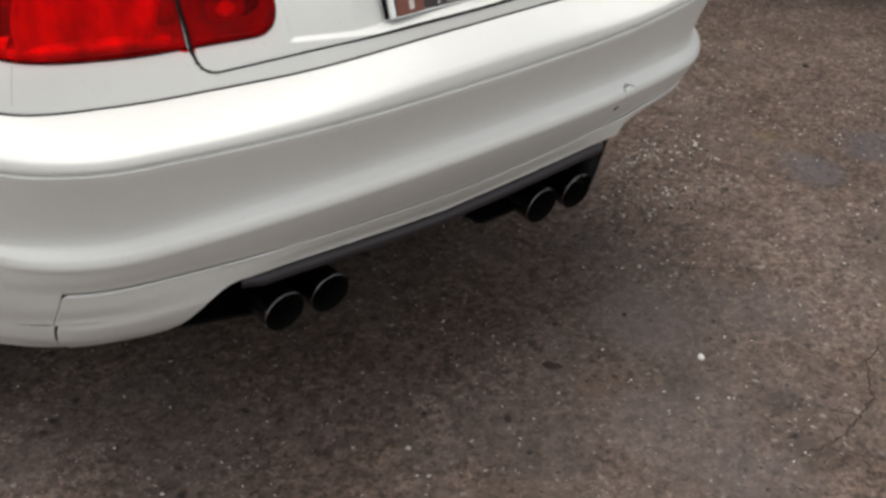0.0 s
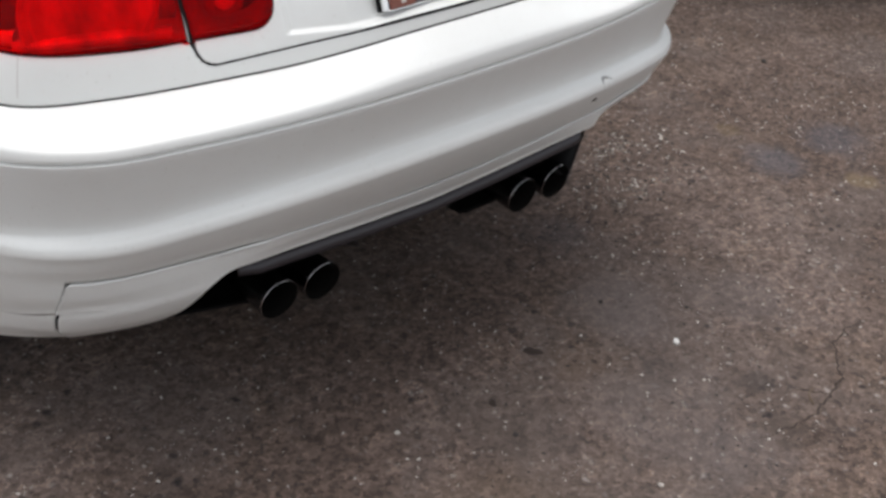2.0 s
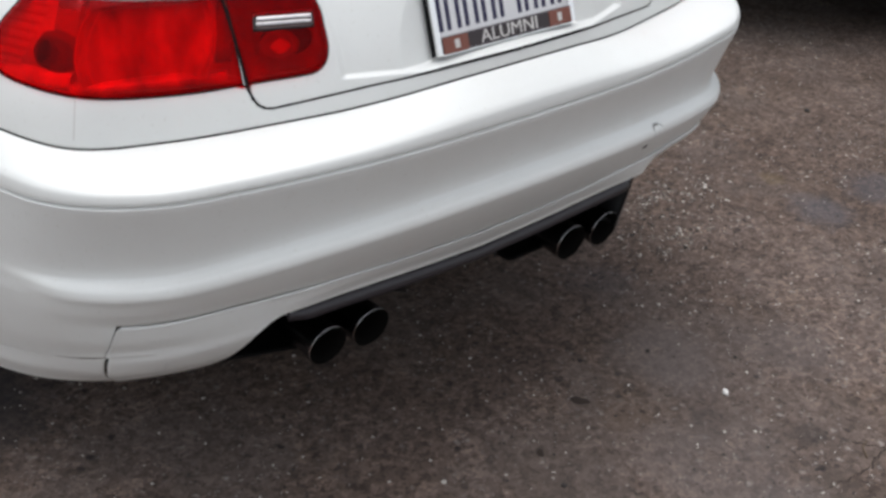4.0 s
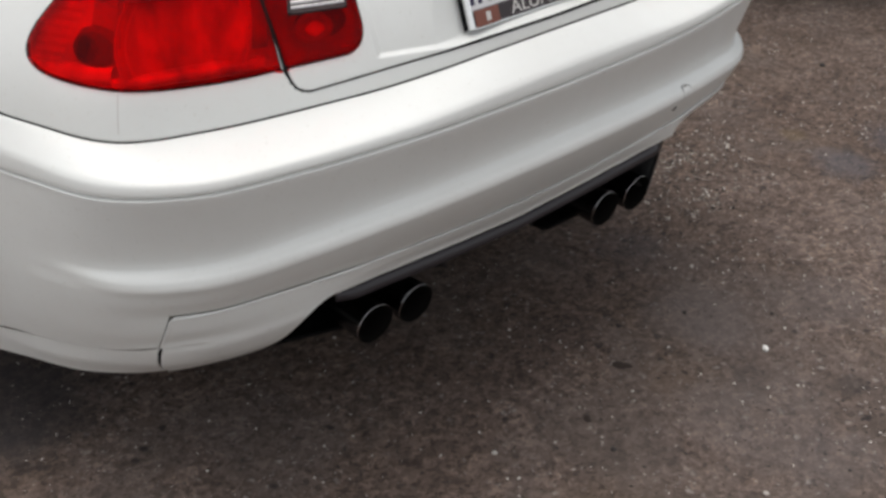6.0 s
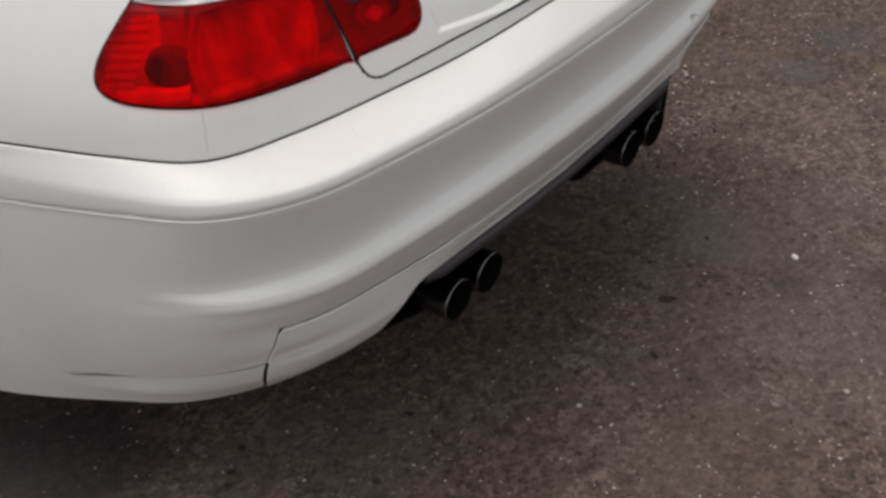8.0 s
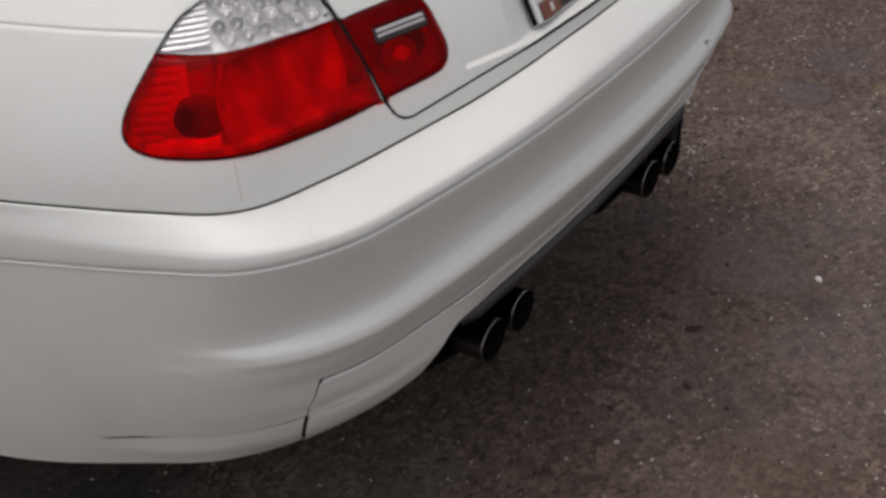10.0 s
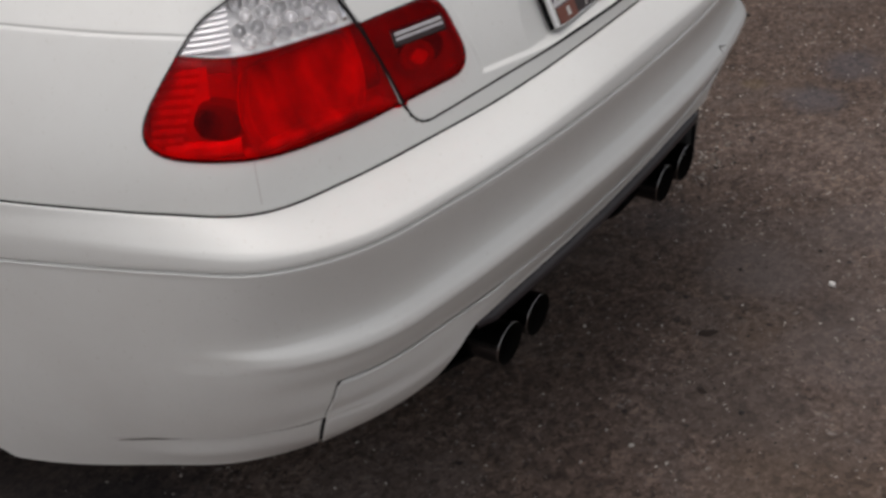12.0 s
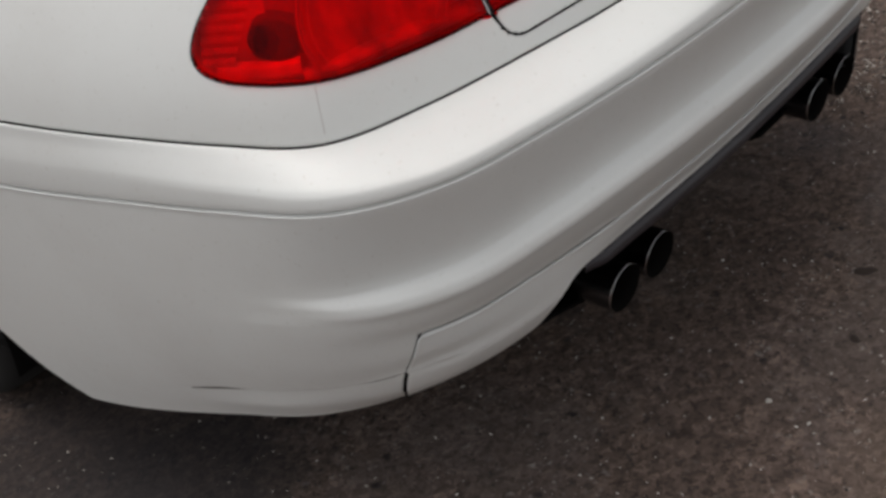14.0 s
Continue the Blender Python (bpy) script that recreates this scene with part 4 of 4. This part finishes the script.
def build_exhaust(car):
    for x in (-0.341, -0.248, 0.256, 0.352):
        def slashed(profile, steps):
            """A pipe whose mouth is cut back a little at the bottom."""
            v, f = tube(profile, steps, (x, -0.022, 0.323))
            return [(p[0], p[1] - 0.13 * (p[2] - 0.323), p[2]) for p in v], f

        prof = [(0.26, 0.030), (0.05, 0.0360), (0.012, 0.0384), (0.0015, 0.0388)]
        v, f = slashed(prof, 48)
        tip = link_mesh("exhaust_tip", v, f, PIPE, car, label="round dark chrome tail pipe")
        v, f = slashed([(0.0015, 0.0388), (0.0, 0.0388), (-0.0008, 0.0385), (-0.0010, 0.0382)], 48)
        link_mesh("rolled_rim", v, f, PIPE_RIM, tip)
        v, f = slashed([(-0.0010, 0.0382), (0.0, 0.0375), (0.020, 0.0366), (0.12, 0.0325), (0.20, 0.028), (0.20, 0.0005)], 40)
        link_mesh("sooty_bore", v, f, SOOT, tip)
    for sgn in (-1, 1):
        bm = bmesh.new()
        rounded_box(bm, (0.52, 0.40, 0.19), (sgn * 0.27, 0.46, 0.305), 0.07, segments=4)
        part("silencer", bm, UNDERSIDE, car, smooth=True)


def build_plate(car):
    lean = Matrix.Translation((-0.003, PLATE_Y - 0.012, 0.8118)) @ Matrix.Rotation(-math.atan(PLATE_SLOPE), 4, "X")
    w, h = 0.312, 0.162

    def box(name, size, at, mat, parent, r=0.001, label=""):
        bm = bmesh.new()
        rounded_box(bm, size, at, r, segments=1)
        bmesh.ops.transform(bm, matrix=lean, verts=bm.verts)
        return part(name, bm, mat, parent, label)

    plate = box("number_plate", (0.304, 0.002, 0.152), (0, 0.004, h / 2), PLATE_WHITE, car, 0.0006, "white plate with dark blue characters")
    # black sheet a little wider than the frame, standing in for its shadow
    box("plate_shadow_sheet", (w + 0.006, 0.004, h + 0.002), (-0.001, 0.0078, h / 2 + 0.002), SEAL, plate, 0.001)
    box("frame_side", (0.011, 0.011, h), (-w / 2 + 0.0055, 0, h / 2), CHROME, plate, 0.003, "chrome plate frame")
    box("frame_side", (0.011, 0.011, h), (w / 2 - 0.0055, 0, h / 2), CHROME, plate, 0.003)
    box("frame_top", (w - 0.023, 0.010, 0.012), (0, 0, h - 0.006), CHROME, plate, 0.003)
    box("frame_band", (w - 0.022, 0.010, 0.027), (0, 0, 0.0155), PLATE_BAND, plate, 0.002)
    box("frame_foot", (w - 0.022, 0.011, 0.003), (0, 0, 0.0012), CHROME, plate, 0.001)
    for sgn in (-1, 1):
        box("rust_block", (0.052, 0.003, 0.025), (sgn * (w / 2 - 0.038), -0.0050, 0.0155), PLATE_ORANGE, plate, 0.0006)
        box("crest_mark", (0.010, 0.002, 0.014), (sgn * (w / 2 - 0.040), -0.0062, 0.0155), PLATE_TEXT, plate, 0.0006)
    # characters of the plate as plain bars
    for k in range(7):
        x = -0.128 + 0.0385 * k + (0.018 if k > 3 else 0)
        for off in (-0.0085, 0.0085):
            box("character_bar", (0.0085, 0.0015, 0.070), (x + off, 0.0026, 0.072), PLATE_BLUE, plate, 0.0005)
    font = bpy.data.curves.new("lettering", "FONT")
    font.body, font.size, font.align_x, font.align_y, font.extrude = "ALUMNI", 0.030, "CENTER", "CENTER", 0.0006
    tmp = new("lettering", font)
    me = bpy.data.meshes.new_from_object(tmp.evaluated_get(bpy.context.evaluated_depsgraph_get()))
    bpy.data.objects.remove(tmp)
    me.transform(lean @ Matrix.Translation((0, -0.0058, 0.0155)) @ Matrix.Rotation(radians(90), 4, "X") @ Matrix.Diagonal((1.18, 1, 1, 1)))
    me.materials.clear()
    me.materials.append(PLATE_TEXT)
    ob = new("lettering", me)
    ob.parent = plate


def build_wheel(car, x, y):
    s = 1 if x > 0 else -1
    prof = [(-0.11, 0.235), (-0.122, 0.27), (-0.118, 0.295), (-0.10, 0.314), (-0.06, 0.320), (0.06, 0.320), (0.10, 0.314), (0.118, 0.295), (0.122, 0.27), (0.11, 0.235)]
    v, f = tube(prof, 64, (0, 0, 0), True)
    turn = Matrix.Translation((x, y, 0.320)) @ Matrix.Rotation(radians(90), 4, "Z")
    tyre = link_mesh("wheel", [turn @ Vector(p) for p in v], f, RUBBER, car, label="black tyre on a grey alloy rim")
    v, f = tube([(-0.108, 0.236), (-0.09, 0.222), (0.02, 0.215), (0.085, 0.222), (0.105, 0.236)], 48, (0, 0, 0))
    link_mesh("rim", [turn @ Vector(p) for p in v], f, RIM, tyre)
    for k in range(10):
        bm = bmesh.new()
        rounded_box(bm, (0.020, 0.034, 0.20), (s * 0.075, 0, 0.115), 0.006)
        bmesh.ops.transform(bm, matrix=Matrix.Translation((x, y, 0.320)) @ Matrix.Rotation(math.tau * k / 10, 4, "X"), verts=bm.verts)
        part("spoke", bm, RIM, tyre)


def build_shell(car):
    """The rest of the car: flanks, deck, cabin and floor, plain."""
    ys = np.linspace(1.02, 4.28, 67)
    # half section: (x, z) from sill to shoulder
    rows = []
    for y in ys:
        nose = ease(y, 3.3, 4.3)
        shr = 1 - 0.22 * nose**2
        rows.append([(0.80 * shr, 0.22), (0.875 * shr, 0.25), (0.895 * shr, 0.45), (0.900 * shr, 0.62), (0.890 * shr, 0.76), (0.845 * shr, 0.90 - 0.10 * nose), (0.745 * shr, 0.985 - 0.17 * nose)])
    rows = np.array(rows)
    u = np.linspace(0, 6, 43)
    for sgn in (-1, 1):
        pts = []
        for k, y in enumerate(ys):
            xz = np.stack([np.interp(u, np.arange(7), rows[k, :, 0]), np.interp(u, np.arange(7), rows[k, :, 1])], -1)
            pts.append([(sgn * p[0], y, p[1]) for p in xz])
        pts = np.array(pts)
        n = len(u)
        faces = []
        for i in range(len(ys) - 1):
            for j in range(n - 1):
                c = pts[i:i + 2, j:j + 2].reshape(-1, 3).mean(0)
                if any(np.hypot(c[1] - wy, c[2] - ARCH_Z) < ARCH_R for wy in (ARCH_Y, ARCH_Y + 2.6)):
                    continue
                q = (i * n + j, (i + 1) * n + j, (i + 1) * n + j + 1, i * n + j + 1)
                faces.append(q if sgn < 0 else q[::-1])
        link_mesh("flank", pts.reshape(-1, 3), faces, WHITE, car)
        for wy in (ARCH_Y, ARCH_Y + 2.6):
            v = []
            for k in range(41):
                t = math.pi * (-0.12 + 1.24 * k / 40)
                for x in (0.91, 0.62, 0.60):
                    rad = ARCH_R + (0.001 if x > 0.61 else -0.34)
                    v.append((sgn * (x if x < 0.9 else 0.885), wy + rad * math.cos(t), ARCH_Z + rad * math.sin(t)))
            link_mesh("arch_liner", v, grid_faces(41, 3), UNDERSIDE, car)
            build_wheel(car, sgn * 0.75, wy)
    # deck behind the rear window, cabin, bonnet: one skin over the car's middle
    prof = [(0.30, 1.035), (0.45, 1.065), (0.75, 1.085), (1.45, 1.34), (1.9, 1.385), (2.4, 1.36), (3.15, 1.02), (3.6, 0.97), (4.15, 0.84), (4.30, 0.70), (4.32, 0.30)]
    half = [0.52, 0.62, 0.70, 0.56, 0.55, 0.56, 0.70, 0.68, 0.60, 0.58, 0.56]
    yy = np.linspace(0, len(prof) - 1, 81)
    py = np.interp(yy, np.arange(len(prof)), [p[0] for p in prof])
    pz = np.interp(yy, np.arange(len(prof)), [p[1] for p in prof])
    ph = np.interp(yy, np.arange(len(prof)), half)
    t = np.linspace(-1, 1, 25)
    v = [(x * h, y, z - 0.05 * x**4) for y, z, h in zip(py, pz, ph) for x in t]
    link_mesh("roof_and_bonnet", v, grid_faces(81, 25, True), WHITE, car)
    for sgn in (-1, 1):
        v, f = [], []
        for y, z, h in zip(py, pz, ph):
            if y < 1.0:
                continue
            v.append((sgn * h, y, z - 0.05))
            v.append((sgn * max(h, 0.745 * (1 - 0.2 * float(ease(y, 3.3, 4.3)))), max(y, 0.34), min(0.985 - 0.17 * float(ease(y, 3.3, 4.3)), z - 0.02)))
        link_mesh("side_glass", v, grid_faces(len(v) // 2, 2), GLASS, car)
    # lid's upper edge to the deck
    d = np.linspace(-60, 60, 121)
    top = on_body(d, np.full(121, 1.018))
    back = np.stack([top[:, 0] * 0.92, np.maximum(top[:, 1] + 0.10, 0.30), np.full(121, 1.035)], -1)
    link_mesh("deck_edge", np.concatenate([top, back]), grid_faces(2, 121), WHITE, car)
    bm = bmesh.new()
    rounded_box(bm, (1.36, 3.75, 0.05), (0, 2.28, 0.24), 0.02)
    part("floor_pan", bm, UNDERSIDE, car)
    # tray that closes the tail from below
    a = np.radians(np.linspace(-112, 112, 150))
    rl, zl = line("lip", a)
    mid = 1 - ease(np.degrees(np.abs(a)), 34, 44)
    rows = []
    for k, s in enumerate((0.0, 0.25, 0.6, 1.0)):
        x = (rl - 0.022 - 0.05 * mid) * np.sin(a) * (1 - 0.35 * s)
        y = PIVOT - (rl - 0.022 - 0.05 * mid) * np.cos(a)
        y = y + (1.05 - y) * s
        rows.append(np.stack([x, y, (zl + 0.012 - 0.035 * mid) * (1 - s) + 0.245 * s], -1))
    link_mesh("tail_tray", np.array(rows).reshape(-1, 3), grid_faces(4, 150), UNDERSIDE, car)
    bm = bmesh.new()
    rounded_box(bm, (1.30, 0.06, 0.55), (0, 0.55, 0.52), 0.02)
    part("tail_bulkhead", bm, UNDERSIDE, car)


# ---- ground ----
def build_ground():
    n = 60
    s = np.linspace(-1, 1, n)
    g = np.sign(s) * np.abs(s) ** 3 * 400
    v = [(x, y, 0.0) for y in g for x in g]
    link_mesh("ground", v, grid_faces(n, n), ASPHALT, None, label="worn brown-grey asphalt with grit, stains and a painted patch of shade")
    tagged(bpy.data.objects["ground"], category="ground", kind="structure")


def pebble(name, x, y, size, mat, label, category, flat=0.6, seed=0, group=""):
    """A small uneven lump lying on the ground."""
    rnd = random.Random(seed)
    bm = bmesh.new()
    bmesh.ops.create_icosphere(bm, subdivisions=2, radius=1.0)
    k = [rnd.uniform(0.75, 1.25) for _ in range(3)]
    for v in bm.verts:
        n = noise.noise(v.co * 1.7 + Vector((seed * 3.1, 0, 0)))
        v.co = Vector((v.co.x * k[0], v.co.y * k[1], max(v.co.z, -0.6) * flat)) * (1 + 0.35 * n) * size
    bmesh.ops.rotate(bm, matrix=Matrix.Rotation(rnd.uniform(0, 6.28), 3, "Z"), verts=bm.verts)
    low = min(v.co.z for v in bm.verts)
    bmesh.ops.translate(bm, vec=(0, 0, -low - 0.0006), verts=bm.verts)
    ob = part(name, bm, mat, None, smooth=True)
    ob.location = (x, y, 0)
    return tagged(ob, label, category, group)


def litter(x, y):
    """A screwed-up scrap of white paper with flat creases."""
    rnd = random.Random(11)
    bm = bmesh.new()
    bmesh.ops.create_icosphere(bm, subdivisions=2, radius=1.0)
    for v in bm.verts:
        q = 1 + 0.45 * noise.noise(v.co * 2.3) + rnd.uniform(-0.14, 0.14)
        v.co = Vector((v.co.x * 0.0085, v.co.y * 0.0060, v.co.z * 0.0058)) * q
    low = min(v.co.z for v in bm.verts)
    bmesh.ops.translate(bm, vec=(0, 0, -low - 0.0006), verts=bm.verts)
    ob = part("paper_scrap", bm, LITTER, None)
    ob.location = (x, y, 0)
    ob.rotation_euler = (0, 0, 0.9)
    return tagged(ob, "crumpled scrap of white paper on the asphalt", "litter")


def gum_spot(x, y, w, h, turn, seed):
    """A flat trodden blot, a couple of millimetres thick."""
    rnd = random.Random(seed)
    n = 26
    ph = [rnd.uniform(0, 6.28) for _ in range(3)]
    verts, faces = [], []
    for f, z in ((1.0, 0.0002), (0.90, 0.0012), (0.5, 0.0016)):
        for k in range(n):
            t = math.tau * k / n
            q = f * (1 + 0.16 * math.sin(2 * t + ph[0]) + 0.10 * math.sin(3 * t + ph[1]) + 0.06 * math.sin(5 * t + ph[2]))
            verts.append((w * q * math.cos(t), h * q * math.sin(t), z))
    for i in range(2):
        for k in range(n):
            faces.append((i * n + k, i * n + (k + 1) % n, (i + 1) * n + (k + 1) % n, (i + 1) * n + k))
    faces.append(tuple(range(2 * n, 3 * n)))
    ob = link_mesh("gum_spot", verts, faces, GUM, None)
    ob.location, ob.rotation_euler = (x, y, 0), (0, 0, turn)
    return tagged(ob, "flat dark trodden spot on the asphalt", "stain", "trodden spots")


def grit_field():
    """Loose pale grit, thickest in a scuffed patch beside the car."""
    rnd = random.Random(7)
    verts, faces = [], []

    def grain(x, y, s, tall=1.0):
        k = len(verts)
        t = rnd.uniform(0, 6.28)
        c, d = math.cos(t) * s, math.sin(t) * s
        e = rnd.uniform(0.3, 0.8)
        verts.extend([(x + c, y + d, 0), (x - d * e, y + c * e, 0), (x - c, y - d, 0), (x + d * e, y - c * e, 0),
                      (x + c * 0.5, y + d * 0.5, s * 0.7 * tall), (x - d * e * 0.5, y + c * e * 0.5, s * 0.8 * tall), (x - c * 0.5, y - d * 0.5, s * 0.6 * tall), (x + d * e * 0.5, y - c * e * 0.5, s * 0.7 * tall)])
        for i in range(4):
            faces.append((k + i, k + (i + 1) % 4, k + 4 + (i + 1) % 4, k + 4 + i))
        faces.append((k + 4, k + 5, k + 6, k + 7))

    count = 0
    while count < 11000:
        x, y = rnd.uniform(-1.3, 2.6), rnd.uniform(-1.0, 1.3)
        if noise.noise(Vector((x * 3.0, y * 3.0, 0))) + rnd.uniform(-0.6, 0.6) < 0.05:
            continue
        grain(x, y, 0.0014 + 0.0036 * rnd.random() ** 2.2, 0.6)
        count += 1
    for cx, cy, wide, many in ((1.14, 0.36, 0.085, 460), (0.91, 0.185, 0.055, 200), (1.02, 0.27, 0.12, 360)):
        for _ in range(many):
            x, y = rnd.gauss(cx, wide), rnd.gauss(cy, wide * 0.6)
            if noise.noise(Vector((x * 14.0, y * 14.0, 3))) > -0.15:
                grain(x, y, 0.0016 + 0.0066 * rnd.random() ** 2.2, 0.5)
    # larger broken flakes, in drifts
    count = 0
    while count < 900:
        x, y = rnd.uniform(-0.5, 2.4), rnd.uniform(-0.95, 0.9)
        if noise.noise(Vector((x * 2.2, y * 2.2, 9))) + rnd.uniform(-0.5, 0.5) > 0.1:
            grain(x, y, 0.0024 + 0.0034 * rnd.random() ** 2, 0.4)
            count += 1
    ob = link_mesh("grit", verts, faces, PALE, None, smooth=False)
    return tagged(ob, "loose pale grit scattered over the asphalt", "grit", kind="stuff")


def crack(way, seed):
    """A fine, wandering crack: a shallow dark channel with broken edges along a line of bends."""
    rnd = random.Random(seed)
    pts = []
    for (x0, y0), (x1, y1) in zip(way, way[1:]):
        n = max(3, int(math.hypot(x1 - x0, y1 - y0) / 0.008))
        pts += [(x0 + (x1 - x0) * k / n + rnd.gauss(0, 0.0022), y0 + (y1 - y0) * k / n + rnd.gauss(0, 0.0022)) for k in range(n)]
    pts = np.array(pts)
    d = np.gradient(pts, axis=0)
    side = np.stack([-d[:, 1], d[:, 0]], -1) / np.maximum(np.hypot(*d.T), 1e-6)[:, None]
    s = np.linspace(0, 1, len(pts))
    wide = np.array([0.0005 + 0.0022 * rnd.random() for _ in pts]) * np.minimum(1, 6 * np.minimum(s, 1 - s) + 0.15)
    rows = [np.c_[pts + o * wide[:, None] * side, np.full(len(pts), z)] for o, z in ((-1, 0.0003), (-0.4, 0.0009), (0.4, 0.0009), (1, 0.0003))]
    ob = link_mesh("crack", np.array(rows).reshape(-1, 3), grid_faces(4, len(pts)), CRACK, None)
    return tagged(ob, "fine dark wandering crack in worn asphalt", "crack", "cracks in the asphalt")


def twig(x, y, turn):
    bm = bmesh.new()
    n, last = 8, None
    for i in range(n):
        s = i / (n - 1)
        c = Vector((0.06 * s - 0.03, 0.010 * math.sin(3 * s), 0.0022 + 0.001 * math.sin(5 * s)))
        rad = 0.0021 * (1 - 0.5 * s)
        loop = [bm.verts.new(c + Vector((0, rad * math.cos(k * math.tau / 6), rad * math.sin(k * math.tau / 6)))) for k in range(6)]
        if last:
            for k in range(6):
                bm.faces.new((last[k], last[(k + 1) % 6], loop[(k + 1) % 6], loop[k]))
        else:
            bm.faces.new(loop)
        last = loop
    bm.faces.new(last)
    ob = part("twig", bm, TWIG, None, smooth=True)
    ob.location, ob.rotation_euler = (x, y, 0), (0, 0, turn)
    return tagged(ob, "short dry brown twig on the asphalt", "twig")


def neighbour_car():
    """A dark car parked alongside; only the shade under it comes into view."""
    other = thing("parked_car", "dark parked car beside the white one", "car")
    sec = [(0.10, 0.17), (0.0, 0.36), (-0.02, 0.62), (0.03, 0.86), (0.22, 0.98), (0.42, 1.38), (0.80, 1.43)]
    ys = np.linspace(0, 4.3, 40)
    pts = []
    for y in ys:
        end = 1 - 0.35 * (1 - ease(y, 0, 0.45)) - 0.35 * ease(y, 3.9, 4.3)
        pts.append([(2.68 + 0.9 - (0.9 - x) * (0.6 + 0.4 * end), 0.98 + y, z if z < 0.9 else 0.9 + (z - 0.9) * float(ease(y, 0.3, 1.2) * (1 - ease(y, 2.6, 3.6)))) for x, z in sec])
    left = np.array(pts)
    right = left.copy()
    right[..., 0] = 2 * 3.58 - right[..., 0]
    whole = np.concatenate([left, right[:, ::-1]], 1)
    link_mesh("body", whole.reshape(-1, 3), grid_faces(*whole.shape[:2]), DARK_PAINT, other)
    bm = bmesh.new()
    rounded_box(bm, (1.66, 4.0, 0.06), (3.58, 3.1, 0.21), 0.02)
    part("underside", bm, UNDERSIDE, other)
    for x in (2.83, 4.33):
        for y in (1.75, 3.9):
            build_wheel(other, x, y)
    other.rotation_euler, other.location = (0, 0, radians(49.5)), (4.20, -4.19, 0)


build_ground()
car = thing("car", "white two-door car with quad tail pipes parked on asphalt", "car")
bumper = build_bumper(car)
build_tow_cover(bumper)
build_body(car)
build_lid(car)
for side in (-1, 1):
    tail_lamp(car, side)
build_diffuser(car)
build_exhaust(car)
build_plate(car)
build_shell(car)
neighbour_car()

# ---- loose things on the ground ----
litter(0.500, -0.287)
for k, (x, y, s) in enumerate(((-0.153, -0.136, 0.0062), (-0.170, -0.216, 0.0050), (0.132, -0.543, 0.0058), (-0.045, -0.600, 0.0044), (0.396, -0.365, 0.0052),
                               (0.655, 0.024, 0.0046), (0.448, -0.402, 0.0040), (0.546, 0.097, 0.0042), (0.184, -0.189, 0.0036), (0.649, -0.070, 0.0036))):
    pebble("pebble", x, y, s * 0.8, PEBBLE, "small pale pebble on the asphalt", "pebble", 0.45, seed=k, group="loose pebbles")
for k, (x, y, s) in enumerate(((1.922, 0.482, 0.010), (0.486, -0.086, 0.0062), (0.625, -0.217, 0.0050), (0.019, -0.280, 0.0055), (0.954, 0.123, 0.0050))):
    pebble("dark_pebble", x, y, s, DARK_PEBBLE, "small dark stone chip on the asphalt", "pebble", seed=30 + k, group="dark chips")
for k, (x, y, w, h, t) in enumerate(((0.234, -0.118, 0.020, 0.012, -0.7), (0.051, -0.186, 0.010, 0.008, 0.9))):
    gum_spot(x, y, w, h, t, 50 + k)
crack(((0.917, -0.496), (0.85, -0.487), (0.78, -0.501), (0.70, -0.56), (0.683, -0.581), (0.599, -0.597), (0.536, -0.609), (0.421, -0.594), (0.358, -0.574)), 5)
crack(((0.617, -0.592), (0.589, -0.556), (0.575, -0.535)), 6)
twig(0.586, -0.575, 0.5)
grit_field()
